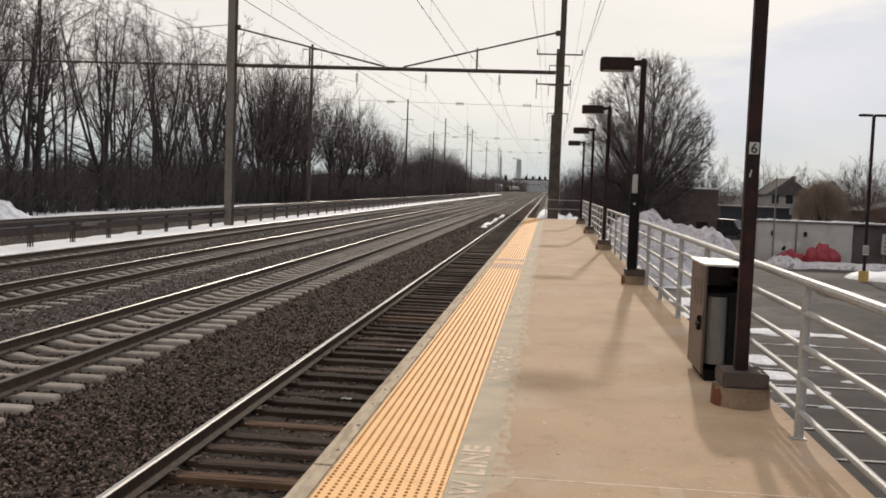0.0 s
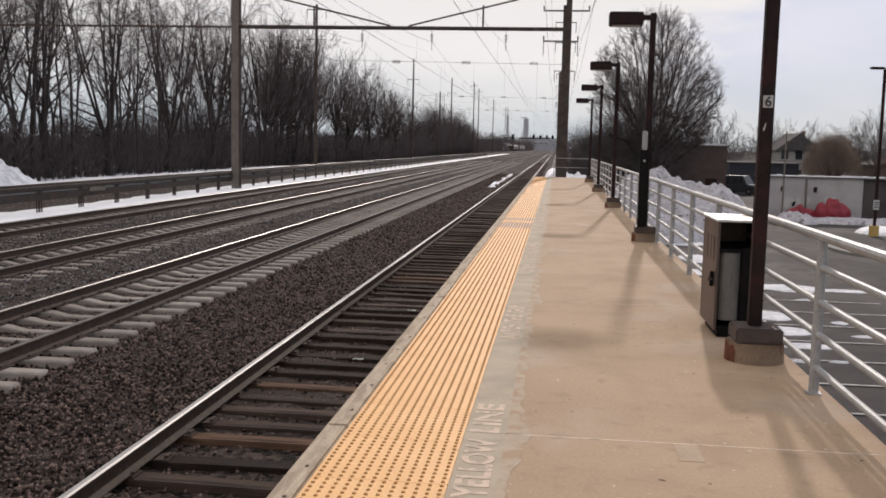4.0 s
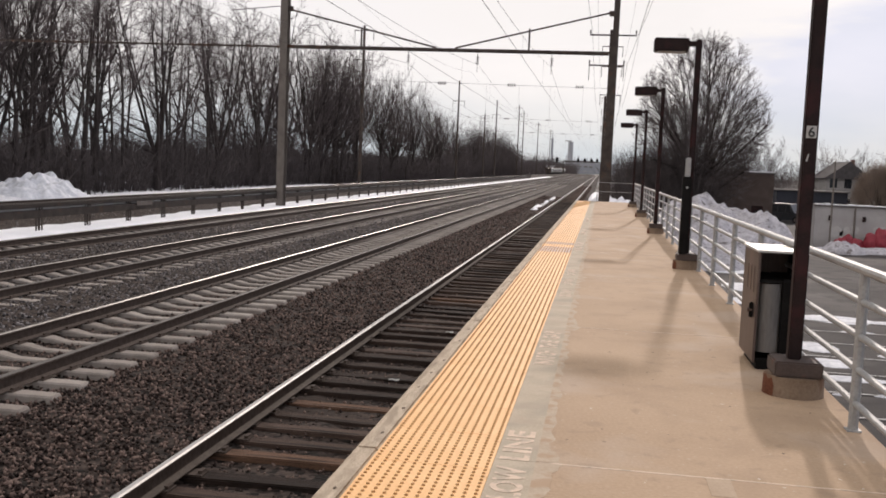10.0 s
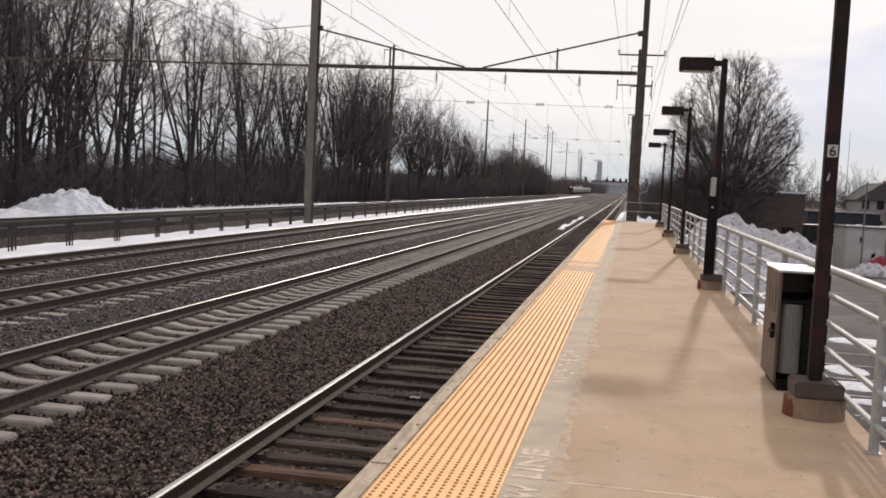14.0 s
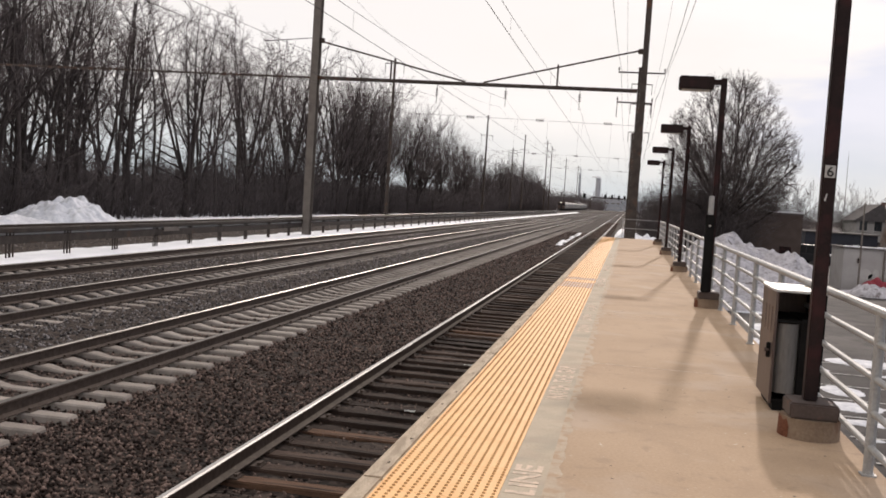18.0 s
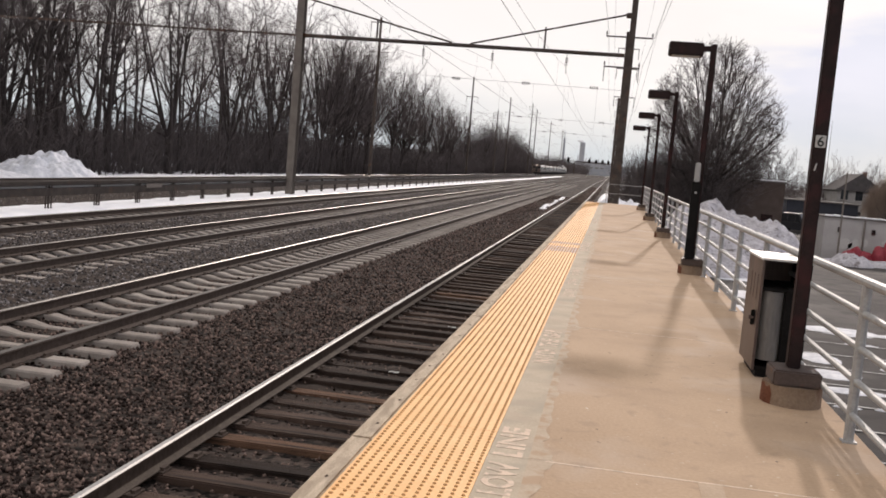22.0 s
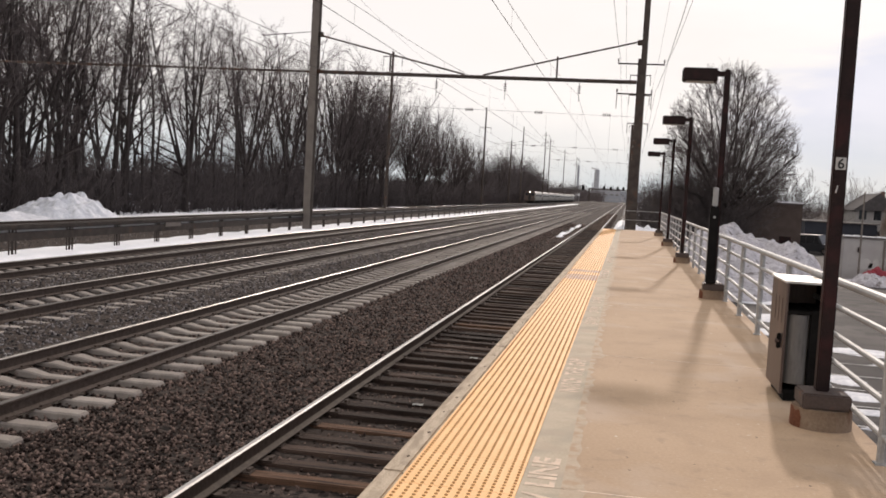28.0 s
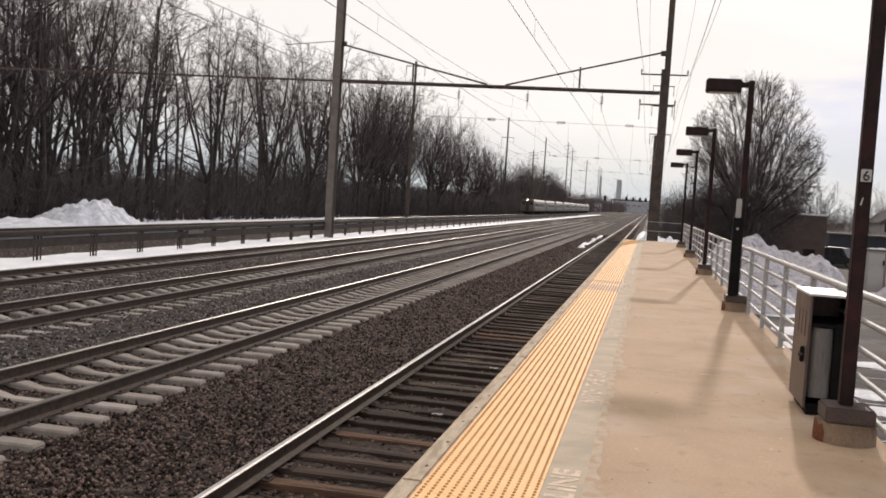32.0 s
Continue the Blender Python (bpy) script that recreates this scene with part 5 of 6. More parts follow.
def tarpaulin(x, y, r, h, seed):
    """A rounded load under a crumpled sheet."""
    bm = B()
    bmesh.ops.create_icosphere(bm, subdivisions=4, radius=1.0)
    for v in bm.verts:
        fold = 1 + 0.22 * noise.noise(v.co * 1.5 + Vector((seed, 0, 0))) + 0.10 * noise.noise(v.co * 4.0 + Vector((0, seed, 0))) + 0.04 * noise.noise(v.co * 10.0)
        v.co = Vector((v.co.x * r * fold, v.co.y * r * 0.8 * fold, max(0.0, 0.42 * h + v.co.z * 0.58 * h * fold)))
    ob = tagged(part("tarpaulin", bm, REDP, smooth=True), "crumpled dark red tarpaulin lying over a load by a wall", "tarpaulin", "red tarpaulins")
    ob.location = (x, y, LOT)


for k, (x, r, h) in enumerate(((17.3, 0.52, 0.8), (17.75, 0.45, 1.05), (18.35, 0.5, 0.8), (19.3, 0.6, 1.25), (19.85, 0.62, 1.55), (20.45, 0.66, 1.2))):
    tarpaulin(x, 67.7 + q.uniform(-0.25, 0.15), r, h, 3.0 * k)
for x, z, w, h in ((1.45, 1.15, 0.5, 0.55), (2.1, 0.95, 0.42, 0.7), (2.65, 1.3, 0.3, 0.4), (4.3, 1.4, 0.5, 0.3)):
    bm = B()
    bm.faces.new([bm.verts.new((x + w * math.cos(a) * q.uniform(0.6, 1.1), -0.006, z + h * math.sin(a) * q.uniform(0.6, 1.1))) for a in (2 * math.pi * i / 11 for i in range(11))][::-1])
    part("paint_mark", bm, SIGNW, shed, "white paint daubed on the wall")

# brown building behind the tree
BRICKB = material("brown_brick", (0.082, 0.06, 0.052), (0.13, 0.10, 0.088), 0.9, 1.2, bump=0.3, fine=30)
brown = thing("brown_building", 3.5, 89, LOT, "plain brown brick building with flat snow-edged roof", "building")
part("wall", box(B(), (0, 0, 0), (12.9, 14, 4.95), 0.02), BRICKB, brown)
part("roof", box(B(), (-0.1, -0.1, 4.95), (13.0, 14.1, 5.08), 0.02), ROOFG, brown)
part("roof_snow", box(B(), (7.0, -0.12, 5.08), (13.0, 0.4, 5.17), 0.03), SNOW, brown)
part("door", box(B(), (11.1, -0.05, 0), (12.1, 0.02, 2.1), 0.01), BRONZE, brown)

wagon = car(21.0, 106.5, LOT, -127, CARDARK, "dark parked pickup-like car with snow on its bonnet", 2.0, 4.6)
part("snow_cover", box(B(), (-0.75, 1.2, 1.0), (0.75, 2.1, 1.14), 0.05), SNOW, wagon, "snow on the bonnet")
car(25.6, 106.7, LOT, 80, CARDARK, "dark parked van behind a snow pile", 1.9, 4.9)
car(29, 107.6, LOT, 80, CARWHITE, "pale parked car in the far lot", 1.45, 4.4)
car(36, 100.8, LOT, 82, CARDARK, "dark parked car in the far lot", 1.45, 4.4)
car(44, 104.2, LOT, 84, CARDARK, "dark parked wagon in the far lot", 1.6, 4.6)
for k, x in enumerate((26.5, 33, 40.5)):
    snow_patch(x, 94 + k * 2.5, 3.0, 1.0, 70.0 + k, "old grey snow lying in the far lot")

# far houses
HOUSEW = material("house_siding", (0.27, 0.255, 0.245), (0.37, 0.355, 0.34), 0.85, 1)
HOUSEB = material("house_brick", (0.13, 0.085, 0.07), (0.2, 0.14, 0.12), 0.9, 1)
SHINGLE = material("roof_shingle", (0.06, 0.055, 0.055), (0.11, 0.10, 0.10), 0.9, 2)


def house(x, y, w, d, h, rise, mat, label, rz=0):
    t = thing("house", x, y, LOT, label, "house", "far houses", rz=rz)
    part("wall", box(B(), (-w / 2, -d / 2, 0), (w / 2, d / 2, h), 0.02), mat, t)
    bm = B()
    v = [bm.verts.new(p) for p in ((-w / 2 - 0.4, -d / 2 - 0.4, h), (w / 2 + 0.4, -d / 2 - 0.4, h), (w / 2 + 0.4, d / 2 + 0.4, h), (-w / 2 - 0.4, d / 2 + 0.4, h), (0, -d / 2 - 0.4, h + rise), (0, d / 2 + 0.4, h + rise))]
    for f in ((0, 1, 4), (2, 3, 5), (1, 2, 5, 4), (3, 0, 4, 5), (3, 2, 1, 0)):
        bm.faces.new([v[i] for i in f])
    roof = part("roof", bm, SHINGLE, t)
    part("chimney", box(B(), (w * 0.2, -0.4, h + rise * 0.3), (w * 0.2 + 0.5, 0.2, h + rise + 0.35), 0.02), HOUSEB, roof)
    for fl in range(2 if h > 4.5 else 1):
        for k in range(3):
            wx = -w / 2 + w * (k + 0.5) / 3
            win = part("window", box(B(), (wx - 0.45, -d / 2 - 0.03, 1.0 + fl * 2.7), (wx + 0.45, -d / 2 + 0.02, 2.3 + fl * 2.7), 0.01), GLASS, t)
            part("sill", box(B(), (wx - 0.55, -d / 2 - 0.1, 0.92 + fl * 2.7), (wx + 0.55, -d / 2 - 0.03, 0.99 + fl * 2.7)), SIGNW, win)
    return t


house(33.0, 136.1, 5.4, 8, 4.9, 2.3, HOUSEW, "two-storey pale house with dark gabled roof")
house(50, 134.5, 16, 9, 3.2, 1.8, HOUSEB, "long low brick house with dark roof")
house(60, 110.9, 12, 8, 3.0, 1.4, HOUSEB, "low brown house with snowy roof edge")
house(74, 142.9, 12, 9, 5.2, 2.4, HOUSEW, "far pale house among bare trees")
wallf = thing("warehouse", 24, 112.6, LOT, "low dark blue warehouse wall beyond the lot", "building")
part("wall", box(B(), (-3.2, 0, 0), (4.4, 8, 3.3), 0.02), material("blue_metal_siding", (0.018, 0.02, 0.03), (0.034, 0.037, 0.05), 0.6, 1), wallf)
part("roof", box(B(), (-3.4, -0.2, 3.3), (4.6, 8.2, 3.42)), ROOFG, wallf)

# trees on the lot side
def spray_tree(rng, height, rx, mid, limbs):
    out = []

    def within(p, slack):
        rz = height - mid if p.z > mid else mid * 0.95
        return (p.x ** 2 + p.y ** 2) / rx ** 2 + (p.z - mid) ** 2 / rz ** 2 < slack

    def grow(p, d, length, r, level):
        n, edge = (6, 4, 2, 1)[level], rng.uniform(0.86, 1.08)
        step, pts = length / n, [p]
        for k in range(n):
            d = (d + Vector((rng.gauss(0, 1), rng.gauss(0, 1), rng.gauss(0, 1))) * (0.05, 0.10, 0.12, 0.1)[level] + Vector((0, 0, 0.03))).normalized()
            q = pts[-1] + d * step
            if not within(q, edge):
                break
            out.append((*pts[-1], *q, max(r * (1 - 0.75 * k / n), 0.007), max(r * (1 - 0.75 * (k + 1) / n), 0.006)))
            pts.append(q)
        if level == 3 or len(pts) < 2:
            return
        for c in range((14, 9, 6)[level]):
            u = rng.uniform(0.12, 1.0) * (len(pts) - 1)
            k = min(int(u), len(pts) - 2)
            axis = (pts[k + 1] - pts[k]).normalized()
            way = Vector((rng.gauss(0, 1), rng.gauss(0, 1), rng.gauss(0, 0.8)))
            way = (way - axis * way.dot(axis)).normalized()
            a = rng.uniform(0.35, 0.8)
            grow(pts[k].lerp(pts[k + 1], u - k), axis * math.cos(a) + way * math.sin(a), length * rng.uniform(0.22, 0.42) * (1.1 - 0.4 * u / n), max(r * 0.4, 0.009), level + 1)

    for k in range(5):
        foot = Vector((rng.gauss(0, 0.5), rng.gauss(0, 0.5), 0))
        out.append((*foot, foot.x * 0.7, foot.y * 0.7, 3.4, 0.24, 0.17))
    for k in range(limbs):
        turn, tilt = 2.4 * k + rng.uniform(-0.4, 0.4), 0.05 + 1.18 * ((k + 0.5) / limbs) ** 0.85
        p = Vector((rng.gauss(0, 0.35), rng.gauss(0, 0.35), rng.uniform(1.8, 4.6)))
        d = Vector((math.cos(turn) * math.sin(tilt), math.sin(turn) * math.sin(tilt), math.cos(tilt)))
        grow(p, d, height * 0.95, rng.uniform(0.045, 0.115), 0)
    return np.array(out)


big = spray_tree(random.Random(77), 16.6, 5.7, 8.4, 34)
thick = big[:, 6] > 0.045
oak = thing("tree", 9.0, 80.7, LOT - 0.1, "broad bare spreading tree behind the platform railing", "tree")
part("trunk", sticks("trunk", big[thick], BARK, 6), None, oak)
part("crown", sticks("crown", big[~thick], TWIG, 3), None, oak)
rng = random.Random(12)
FIRST_SKY = len(KINDS)
KINDS += [fan_kind(80 + i, 10, 4.6 + 0.5 * i, 26, (7, 6), 2.0, 0.13, 0.45, 1.2, 0.02) for i in range(3)]
for k in range(40):
    x, y = 12 + k * 2.6 + rng.uniform(-2, 2), rng.uniform(122, 181)
    tree(FIRST_SKY + k % 3, x, y, LOT - 0.1, rng.uniform(0.62, 1.0), rng.uniform(0, 6.28), "far bare tree on the town skyline", "skyline trees", 1.1)
for k in range(14):
    x, y = rng.uniform(2.5, 12), rng.uniform(99, 277)
    tree(SMALL + rng.randrange(3), x + (y - 99) * 0.036, y, LOT - 0.1, rng.uniform(0.55, 0.9), rng.uniform(0, 6.28), "small bare tree beside the line", "trackside trees", 1.2)
RUSSET = material("russet_twigs", (0.105, 0.062, 0.048), (0.19, 0.115, 0.088), 0.9, 1)
for x, y, h, w, seed in ((38.6, 107.6, 6.4, 4.2, 91), (47.0, 114.3, 7.0, 5.0, 92)):
    segs = fan_tree(random.Random(seed), h, w, 30, (8, 6), 1.2, 0.22, 0.45, 0.012, 1.4, 0.8, 0.8, 0.03)
    thick = segs[:, 6] > 0.04
    bush = thing("tree", x, y, LOT - 0.1, "rounded bare tree with russet twigs beyond the lot", "tree", "russet trees")
    part("trunk", sticks("trunk", segs[thick], BARK, 6), None, bush)
    part("crown", sticks("crown", segs[~thick], RUSSET, 3), None, bush)
WILLOW = material("willow_twigs", (0.21, 0.155, 0.122), (0.33, 0.255, 0.205), 0.9, 1)
will = []
q = random.Random(4)
for _ in range(2600):
    a, u = q.uniform(0, 6.28), q.random() ** 0.55
    lobe = 1 + 0.45 * noise.noise((math.cos(a) * 1.7, math.sin(a) * 1.7, 4.0)) + 0.2 * noise.noise((math.cos(a) * 5, math.sin(a) * 5, 9.0))
    r = 4.0 * u * lobe
    top = 6.7 * (0.9 + 0.12 * lobe) - 2.9 * u ** 2.2 + q.gauss(0, 0.6)
    x, y = r * math.cos(a), r * math.sin(a)
    e = top - q.uniform(0.5, 2.2)
    will += [(x * 0.7, y * 0.7, top - 1.2, x, y, top, 0.018, 0.012), (x, y, top, x * 1.06 + q.gauss(0, 0.2), y * 1.06, e, 0.012, 0.006)]
limbs = [(0, 0, 0, 0, 0, 2.4, 0.3, 0.26)]
for _ in range(34):
    a, r = q.uniform(0, 6.28), q.uniform(0.4, 3.2)
    limbs.append((0, 0, 1.6, r * math.cos(a), r * math.sin(a), 6.4 - 0.25 * r * r, 0.10, 0.025))
willow = thing("willow_tree", 30.3, 107.6, LOT - 0.1, "tan weeping willow with fine bare drooping twigs", "tree")
part("trunk", sticks("trunk", np.array(limbs), BARK, 6), None, willow)
part("crown", sticks("crown", np.array(will), WILLOW, 3), None, willow)
willow.scale = (0.68, 0.68, 0.9)
rng = random.Random(6)
hedge = part("trackside_brush", thicket("trackside_brush", 5200, lambda r: (r.uniform(3.6, 10.2), 76 + abs(r.gauss(0, 30)), LOT), lambda r, y: r.uniform(2.5, 5.0) if r.random() < 0.6 else r.uniform(4.0, 8.0), rng, BRUSH, 1.3), None)
tagged(hedge, "tangled dark brush along the embankment", "undergrowth", kind="stuff")
far = part("far_brush", thicket("far_brush", 2400, lambda r: (r.uniform(12, 120), r.uniform(126, 202), LOT), lambda r, y: r.uniform(2.5, 6.5), rng, TWIG), None)
tagged(far, "distant brush and bare hedges beyond the lot", "undergrowth", kind="stuff")

# ---- wires and distant masts ----
SUPPORTS = (-18.0, 52.5, 123.0, 208.0, 284.0, 360.0)


def catenary(x, over):
    t = thing("overhead_wire", x, 0, 0, "thin dark overhead line above a railway track", "overhead wire", "overhead wires")
    pts = []
    for a, b in zip(SUPPORTS[:-1], SUPPORTS[1:]):
        pts += [(0, a + (b - a) * k / 12, over - 4 * (k / 12) * (1 - k / 12) * 1.1) for k in range(12)]
    part("messenger_wire", polytube(B(), pts, 0.007), WIRE, t)
    part("contact_wire", polytube(B(), [(0, SUPPORTS[0], 5.45), (0, 84, 5.45), (0, SUPPORTS[-1], 5.45)], 0.009), WIRE, t)
    for k, (_, y, z) in enumerate(pts):
        if k % 2 and y < 193:
            part("dropper", tube(B(), (0, y, z), (0, y, 5.45), 0.003, 0.003, 4), WIRE, t)


for x in (-1.82, -5.75, -9.7, -13.9):
    catenary(x, 7.0)


def line_wire(x, z, label, sag=1.2, spans=SUPPORTS):
    t = thing("transmission_wire", 0, 0, 0, label, "overhead wire", "transmission wires")
    pts = []
    for a, b in zip(spans[:-1], spans[1:]):
        pts += [(x, a + (b - a) * k / 10, z - 4 * (k / 10) * (1 - k / 10) * sag) for k in range(10)]
    part("cable", polytube(B(), pts, 0.008), WIRE, t)


for x, z in ((0.33, 8.95), (2.82, 8.95), (2.25, 7.3), (0.33, 14.0), (2.9, 14.0)):
    line_wire(x, z, "dark transmission cable carried on steel masts")
for x, z in ((-16.0, 13.5),):
    line_wire(x, z, "dark feeder cable carried on grey masts", 1.6)


def far_mast(x, y, top, arms, label="slender weathered steel catenary mast"):
    t = thing("catenary_mast", x, y, 0, label, "catenary mast", "catenary masts")
    part("mast", tube(B(), (0, 0, -1.6), (0, 0, top), 0.24, 0.15, 8), STEEL, t)
    for z in arms:
        part("cross_arm", box(B(), (-1.3, -0.06, z), (1.3, 0.06, z + 0.1)), STEEL, t)
        for s in (-1.25, 1.25):
            part("pin", tube(B(), (s, 0, z - 1.2), (s, 0, z), 0.04, 0.04, 5), STEEL, t)
    return t


far_mast(-30.2, 123, 19.1, (18.4, 14.6))
for y, top in ((208, 19.8), (284, 21.2), (360, 24.9), (382, 24.0), (470, 24), (580, 25)):
    far_mast(-30.3, y, top, (top - 4.4,) if y < 300 else (top - 1.2, top - 4.2))
for y in (123, 208, 284, 360, 440, 530):
    far_mast(1.75, y, 18.5, (17, 14.5, 11.0))
far_mast(-32.9, 277.3, 16.8, (16, 15.2, 14.4), "far wooden utility pole with stacked cross arms")

for y in (123.0, 208.0, 284.0):
    span = thing("cross_span", 0, y, 0, "wire cross span with insulator strings over the tracks", "cross span", "cross spans")
    part("span_wire", tube(B(), (-30.2, 0, 12.1), (1.75, 0, 11.85), 0.018, 0.018, 5), WIRE, span)
    for x in (-20.2, -11.2, -2.6):
        part("insulator", insulator(B(), x, 0, 11.95, 4, 0.27, "x", 0.25), STEEL, span)
    for x in (-1.65, -5.75, -9.7, -13.9):
        part("dropper", tube(B(), (x, 0, 11.95), (x, 0, 7.0), 0.008, 0.008, 4), WIRE, span)

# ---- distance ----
# far tones are pale and bluish: the haze of distance is mixed into them
HAZEC = material("far_concrete_hazed", (0.33, 0.33, 0.345), (0.42, 0.42, 0.435), 0.9, 0.02)
HAZEB = material("far_grey_hazed", (0.30, 0.31, 0.335), (0.38, 0.39, 0.41), 0.9, 0.02)
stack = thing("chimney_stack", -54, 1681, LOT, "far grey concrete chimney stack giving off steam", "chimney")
part("shaft", tube(B(), (0, 0, 0), (0, 0, 52.5), 5.2, 4.2, 20), HAZEC, stack)
part("rim", tube(B(), (0, 0, 51.4), (0, 0, 52.8), 4.5, 4.5, 20), HAZEB, stack)
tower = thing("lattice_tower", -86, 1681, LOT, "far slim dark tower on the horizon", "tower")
part("shaft", tube(B(), (0, 0, 0), (0, 0, 58), 2.6, 1.8, 10), HAZEB, tower)
part("tip", tube(B(), (0, 0, 58), (0, 0, 72), 0.7, 0.3, 8), HAZEB, tower)
for k, (x, y, w, h, mat) in enumerate(((-105, 1597, 60, 13, HAZEB), (-60, 1639, 26, 9, HAZEB), (-30, 1513, 40, 15, HAZEB), (5, 1429, 30, 12, HAZEB), (-20, 1261, 26, 5, HAZEB), (-150, 1639, 50, 10, HAZEC))):
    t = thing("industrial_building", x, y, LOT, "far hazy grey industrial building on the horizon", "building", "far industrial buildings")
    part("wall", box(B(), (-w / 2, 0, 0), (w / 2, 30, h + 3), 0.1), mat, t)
    part("roof", box(B(), (-w / 2 - 0.4, -0.4, h + 3), (w / 2 + 0.4, 30.4, h + 3.8), 0.05), HAZEB, t)
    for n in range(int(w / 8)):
        part("window", box(B(), (-w / 2 + 2 + n * 8, -0.3, h * 0.5), (-w / 2 + 7 + n * 8, 0.1, h * 0.5 + 2.5)), HAZEC, t)
whiteb = thing("white_building", -33.4, 645, LOT, "small far white building with arched roof beside the line", "building")
part("wall", box(B(), (-2.7, 0, 0), (2.7, 10, 5.2), 0.05), HAZEC, whiteb)
arch = [(2.9 * math.cos(a), 5.2 + 1.9 * math.sin(a)) for a in (math.pi * k / 10 for k in range(11))]
part("roof", extrude_profile(B(), arch, -0.3, 10.3), SNOW, whiteb, "pale arched roof")
bridge = thing("signal_bridge", 0, 620, -1.3, "far black signal bridge across the tracks", "signal bridge")
for x in (-23.2, 1.2):
    part("leg", box(B(), (x - 0.3, -0.4, 0), (x + 0.3, 0.4, 8.6)), STEEL, bridge)
part("truss", box(B(), (-23.2, -0.4, 7.9), (1.2, 0.4, 8.6), 0.05), STEEL, bridge)
for x in (-14.1, -9.8, -5.6, -2.0):
    h = part("signal_head", box(B(), (x - 0.75, -0.7, 8.1), (x + 0.75, -0.42, 10.4), 0.25), BLACK, bridge)
    part("mast", tube(B(), (x, 0, 7.4), (x, 0, 11.2), 0.14, 0.14, 6), STEEL, h)
signal = thing("signal_mast", -27.4, 620, -1.3, "far dark railway signal on a tall mast", "signal")
part("mast", tube(B(), (0, 0, 0), (0, 0, 10.6), 0.2, 0.16, 8), STEEL, signal)
part("signal_head", box(B(), (-0.8, -0.5, 7.4), (0.8, 0.1, 10.6), 0.3), BLACK, signal)
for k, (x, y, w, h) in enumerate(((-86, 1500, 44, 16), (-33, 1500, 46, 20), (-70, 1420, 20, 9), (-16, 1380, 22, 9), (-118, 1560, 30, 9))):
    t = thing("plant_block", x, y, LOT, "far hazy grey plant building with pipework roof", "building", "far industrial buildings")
    part("wall", box(B(), (-w / 2, 0, 0), (w / 2, 24, h), 0.1), (HAZEB, HAZEC)[k % 2], t)
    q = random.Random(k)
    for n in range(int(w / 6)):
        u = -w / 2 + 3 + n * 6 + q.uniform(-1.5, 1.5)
        part("vent_pipe", tube(B(), (u, 6, h), (u, 6, h + q.uniform(1.5, 9)), 0.7, 0.6, 6), HAZEB, t)
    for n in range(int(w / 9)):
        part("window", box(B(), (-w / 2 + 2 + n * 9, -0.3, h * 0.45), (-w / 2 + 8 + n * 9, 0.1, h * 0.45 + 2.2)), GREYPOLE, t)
wood = part("far_woods", thicket("far_woods", 5200, lambda r: (r.choice((r.uniform(-330, -48), r.uniform(-75, -27), r.uniform(14, 420))), r.uniform(521, 1261), LOT), lambda r, y: r.uniform(8, 17), random.Random(15), TWIG, 5.0), None)
tagged(wood, "distant belt of bare woods on the horizon", "woods", kind="stuff")

antenna = thing("radio_mast", 84.2, 400, LOT, "very thin far radio mast above the town", "radio mast")
part("shaft", tube(B(), (0, 0, 0), (0, 0, 30.5), 0.16, 0.08, 6), GREYPOLE, antenna)
part("tip", tube(B(), (0, 0, 30.5), (0, 0, 32.5), 0.05, 0.03, 5), GREYPOLE, antenna)

# ---- train ----
SILVER = material("train_stainless", (0.15, 0.143, 0.13), (0.225, 0.213, 0.196), 0.62, 1.5, metal=0.2, stretch=(1, 0.2, 1))
FRONT = material("train_front_paint", (0.075, 0.048, 0.038), (0.12, 0.08, 0.064), 0.6, 3)
TRUCK = material("underframe_grime", (0.03, 0.027, 0.025), (0.06, 0.055, 0.05), 0.9, 3)
LIGHT = bpy.data.materials.new("headlight_glow")
LIGHT.use_nodes = True
LIGHT.node_tree.nodes["Principled BSDF"].inputs["Emission Color"].default_value = (1.0, 0.82, 0.6, 1)
LIGHT.node_tree.nodes["Principled BSDF"].inputs["Emission Strength"].default_value = 14.0
CAR_L = 25.9


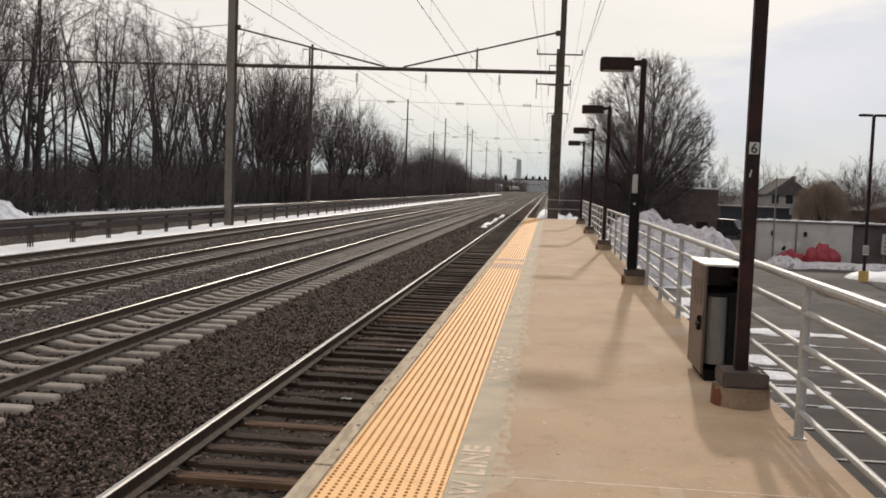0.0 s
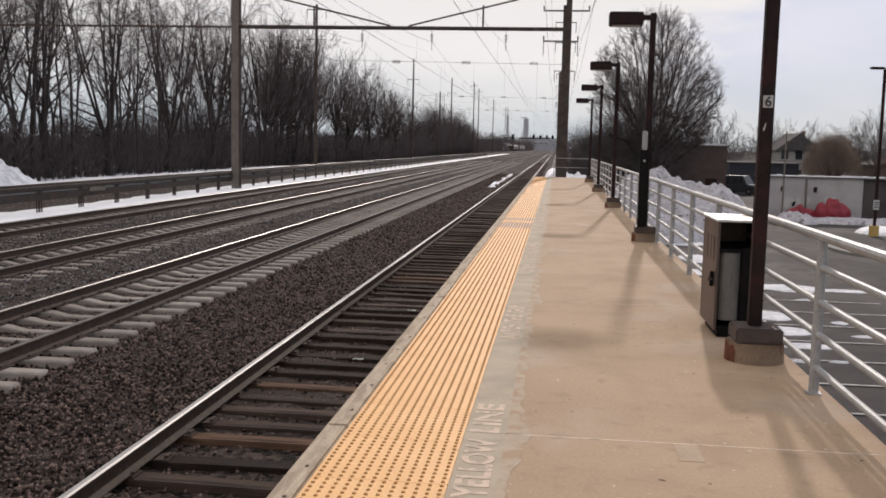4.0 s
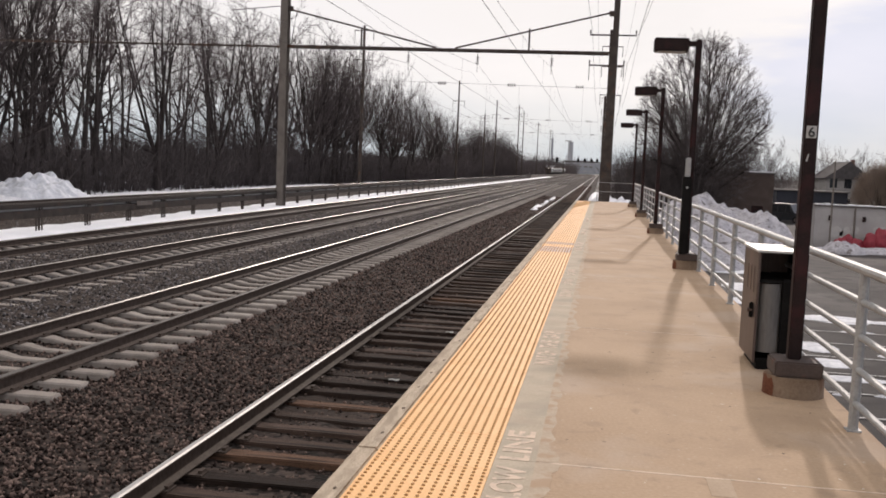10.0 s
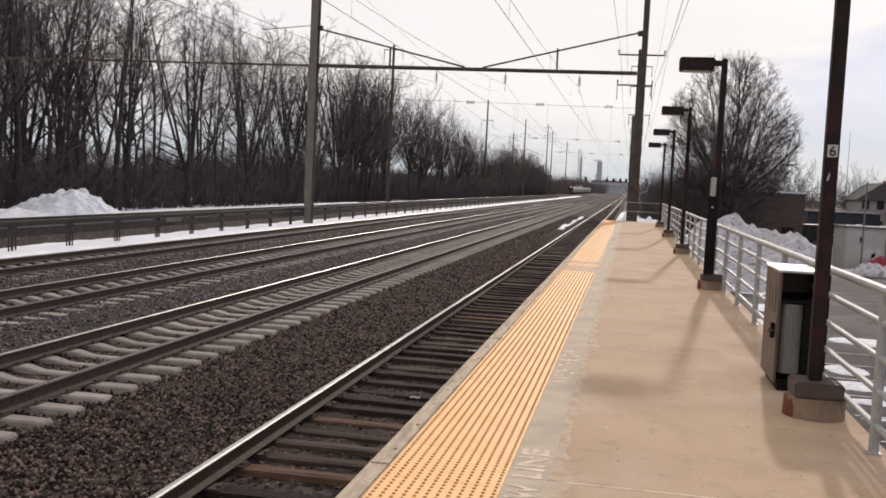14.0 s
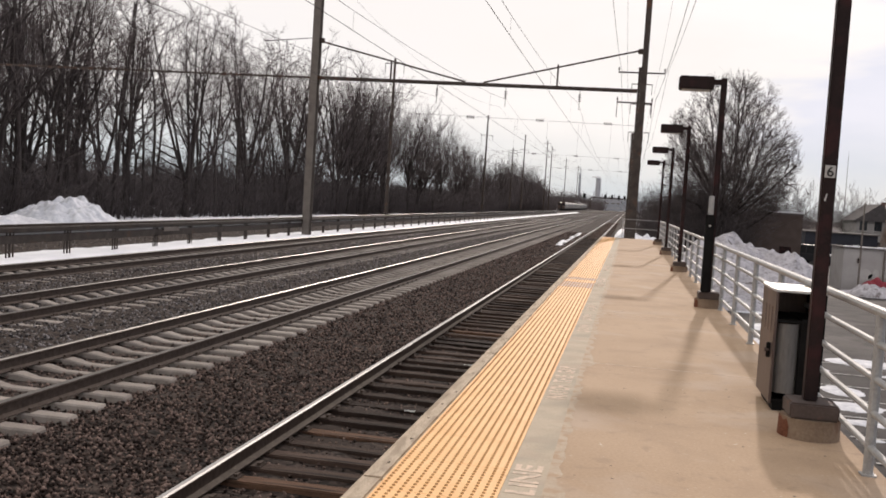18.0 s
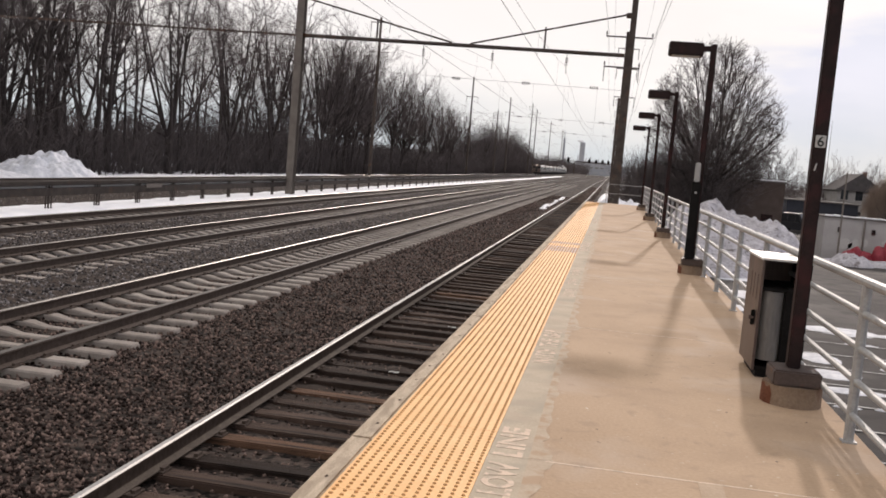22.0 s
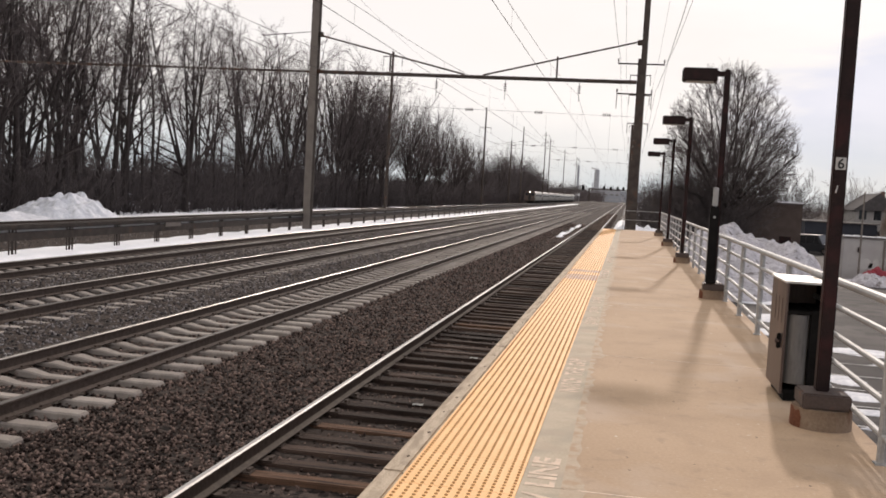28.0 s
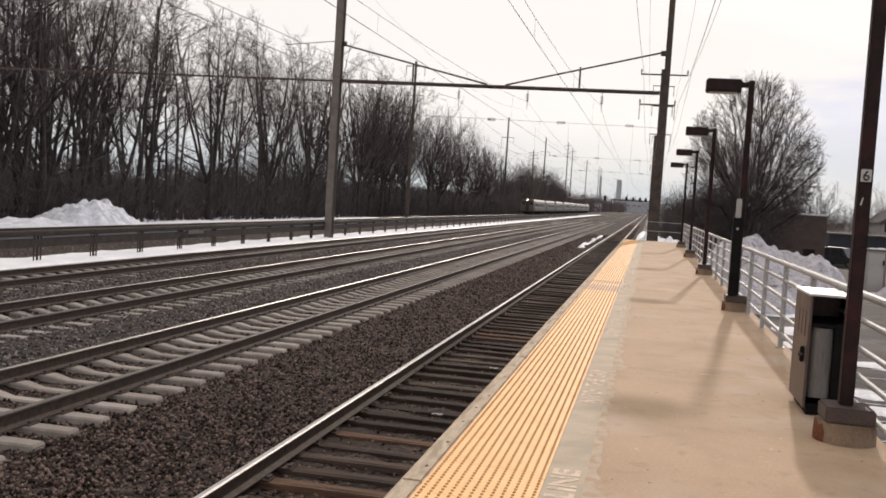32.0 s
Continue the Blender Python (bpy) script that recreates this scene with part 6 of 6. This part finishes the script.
def train_car(lead):
    """A car whose front end is at y = 0 and whose length runs along +y."""
    t = thing("train_car", 0, 0, 0, "stainless steel commuter train " + ("lead car with lit headlight" if lead else "car with dark window band"), "train car", "cars of the train")
    bm = B()
    prof = [(-1.5, 1.0), (-1.52, 2.6), (-1.45, 3.1), (-1.15, 3.5), (-0.6, 3.68), (0.6, 3.68), (1.15, 3.5), (1.45, 3.1), (1.52, 2.6), (1.5, 1.0)]
    extrude_profile(bm, [(x, z * 0.95) for x, z in prof], 0.05, CAR_L - 0.35)
    part("body", bm, SILVER, t)
    part("underframe", box(B(), (-1.3, 0.3, 0.55), (1.3, CAR_L - 0.6, 0.99)), TRUCK, t)
    for y in (3.4, CAR_L - 3.8):
        truck = part("truck", box(B(), (-1.15, y - 1.6, 0.3), (1.15, y + 1.6, 0.7), 0.05), TRUCK, t)
        for dy in (-1.25, 1.25):
            part("wheelset", tube(B(), (-0.85, y + dy, 0.43), (0.85, y + dy, 0.43), 0.43, 0.43, 14), TRUCK, truck)
    for s in (-1, 1):
        for k in range(11):
            y = 3.0 + k * 1.85
            part("window", box(B(), (s * 1.52 - 0.02, y, 1.95), (s * 1.52 + 0.02, y + 1.3, 2.6), 0.01), GLASS, t)
        for y in (1.2, CAR_L - 2.4):
            d = part("door", box(B(), (s * 1.515 - 0.02, y, 1.05), (s * 1.515 + 0.025, y + 0.95, 3.0), 0.01), STEEL, t)
            part("door_window", box(B(), (s * 1.53 - 0.02, y + 0.2, 1.95), (s * 1.53 + 0.025, y + 0.75, 2.7)), GLASS, d)
        part("stripe", box(B(), (s * 1.505 - 0.02, 0.3, 1.25), (s * 1.505 + 0.02, CAR_L - 0.5, 1.4)), FRONT, t)
    face = part("end_panel", box(B(), (-1.47, -0.02, 0.75), (1.47, 0.05, 3.45), 0.05), FRONT if lead else STEEL, t, "dark reddish cab front" if lead else "")
    part("end_door", box(B(), (-0.4, -0.06, 0.95), (0.4, -0.02, 3.0), 0.01), TRUCK, face)
    if lead:
        for s in (-1, 1):
            part("cab_window", box(B(), (s * 0.9 - 0.38, -0.05, 2.2), (s * 0.9 + 0.38, -0.02, 2.95), 0.01), GLASS, face)
            part("buffer_lamp", tube(B(), (s * 1.05, -0.06, 1.35), (s * 1.05, -0.02, 1.35), 0.06, 0.06, 10), TRUCK, face)
        part("headlight", tube(B(), (0, -0.12, 3.22), (0, -0.02, 3.22), 0.12, 0.12, 14), LIGHT, face, "glowing headlight")
        part("coupler", box(B(), (-0.2, -0.5, 0.6), (0.2, 0.0, 0.95), 0.03), TRUCK, t)
    else:
        roof = part("pantograph_well", box(B(), (-0.7, 3, 3.68), (0.7, 8, 3.9), 0.05), STEEL, t)
        part("vent", box(B(), (-0.5, 14, 3.68), (0.5, 17, 3.95), 0.05), STEEL, roof)
    return t


lead = train_car(True)
second = train_car(False)
cars = [lead, second] + [copy_thing(second, Matrix.Identity(4)) for _ in range(6)]

# ---- steam from the far stack ----
STEAM = material("steam_white", (0.88, 0.88, 0.89), (0.95, 0.95, 0.95), 1.0, 0.2)
sn, sl = STEAM.node_tree.nodes, STEAM.node_tree.links
thin, blend = sn.new("ShaderNodeBsdfTranslucent"), sn.new("ShaderNodeMixShader")
thin.inputs["Color"].default_value = (0.95, 0.95, 0.95, 1)
blend.inputs[0].default_value = 0.6
sl.new(sn["Principled BSDF"].outputs[0], blend.inputs[1])
sl.new(thin.outputs[0], blend.inputs[2])
sl.new(blend.outputs[0], sn["Material Output"].inputs["Surface"])
puffs = []
for k in range(3):
    bm = B()
    bmesh.ops.create_icosphere(bm, subdivisions=3, radius=1.0)
    for v in bm.verts:
        v.co *= 1 + 0.45 * noise.noise(v.co * 1.6 + Vector((k * 7.0, 0, 0)))
        v.co = Vector((v.co.x * (3.6 - 0.6 * k), v.co.y * 3, v.co.z * (2.0 - 0.3 * k)))
    puffs.append(tagged(part("steam_puff", bm, STEAM, smooth=True), "small white puff of steam above a far stack", "steam", "steam puffs"))

# ---- ballast stones ----
def stones(n, place, lo, hi, seed):
    r = np.random.RandomState(seed)
    base = np.array([(1, 0, 0), (-0.9, 0.2, 0), (0.1, 1, 0), (-0.2, -0.9, 0.1), (0, 0.1, 1), (0, 0, -0.8)], float)
    tri = np.array([(0, 2, 4), (2, 1, 4), (1, 3, 4), (3, 0, 4), (2, 0, 5), (1, 2, 5), (3, 1, 5), (0, 3, 5)])
    pos = place(r, n)
    size = r.uniform(lo, hi, (n, 1, 1)) * r.uniform(0.6, 1.3, (n, 1, 3))
    v = base[None] * (1 + r.uniform(-0.3, 0.3, (n, 6, 3))) * size
    a, b = r.uniform(0, 6.28, n), r.uniform(-0.7, 0.7, n)
    ca, sa, cb, sb = np.cos(a), np.sin(a), np.cos(b), np.sin(b)
    x, y, z = v[..., 0], v[..., 1], v[..., 2]
    y, z = y * cb[:, None] - z * sb[:, None], y * sb[:, None] + z * cb[:, None]
    x, y = x * ca[:, None] - y * sa[:, None], x * sa[:, None] + y * ca[:, None]
    v = np.stack([x, y, z], -1) + pos[:, None]
    return v.reshape(-1, 3), (np.arange(n)[:, None, None] * 6 + tri[None]).reshape(-1, 3)


BX = np.linspace(-25, 0.4, 500)
BZ = np.array([bed(x, 0) for x in BX])


def strew(x0, x1, y0, y1, lift):
    def place(r, n):
        x = r.uniform(x0, x1, n)
        y = y0 + (y1 - y0) * r.uniform(0, 1, n) ** 2.5
        return np.stack([x, y, np.interp(x, BX, BZ) + r.uniform(-0.01, lift, n)], 1)
    return place


for k, (n, x0, x1, y0, y1, lift, lo, hi) in enumerate((
        (72000, -5.35, -2.45, 2.5, 100, 0.03, 0.012, 0.031),
        (9500, -2.3, 0.0, 2.5, 63, 0.012, 0.012, 0.028),
        (9500, -6.85, -5.3, 5, 92, 0.014, 0.016, 0.034),
        (15500, -9.3, -6.85, 5, 92, 0.014, 0.016, 0.036),
        (19000, -13.3, -9.3, 8, 100, 0.014, 0.018, 0.038),
        (9000, -13, 0.0, -6, 5, 0.02, 0.014, 0.034),
        (6000, -25, -13.3, 15, 76, 0.02, 0.02, 0.042))):
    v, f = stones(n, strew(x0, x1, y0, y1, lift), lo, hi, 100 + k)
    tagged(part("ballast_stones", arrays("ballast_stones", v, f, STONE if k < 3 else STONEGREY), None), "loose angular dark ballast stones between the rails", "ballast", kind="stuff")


# ---- what moves ----
def motions():
    for k, c in enumerate(cars):
        rows = []
        for t, y in ((0, 628), (4, 582), (7, 546), (10, 506), (13, 464), (16, 427), (19, 391), (22, 356), (25, 316), (28, 275), (30, 248), (32, 220)):
            rows.append((t, pose(-26.5, y + k * CAR_L, -1.15)))
        walk(c, rows)
    for k, p in enumerate(puffs):
        rows = []
        for t in (0, 8, 16, 24, 32):
            u = k * 4.0 + 1.2 * math.sin(t * 0.35 + k)
            rows.append((t, pose(-54 - u, 1681, 51.0 + u * 0.12 + 0.5 * math.sin(t * 0.5 + k))))
        walk(p, rows)


motions()
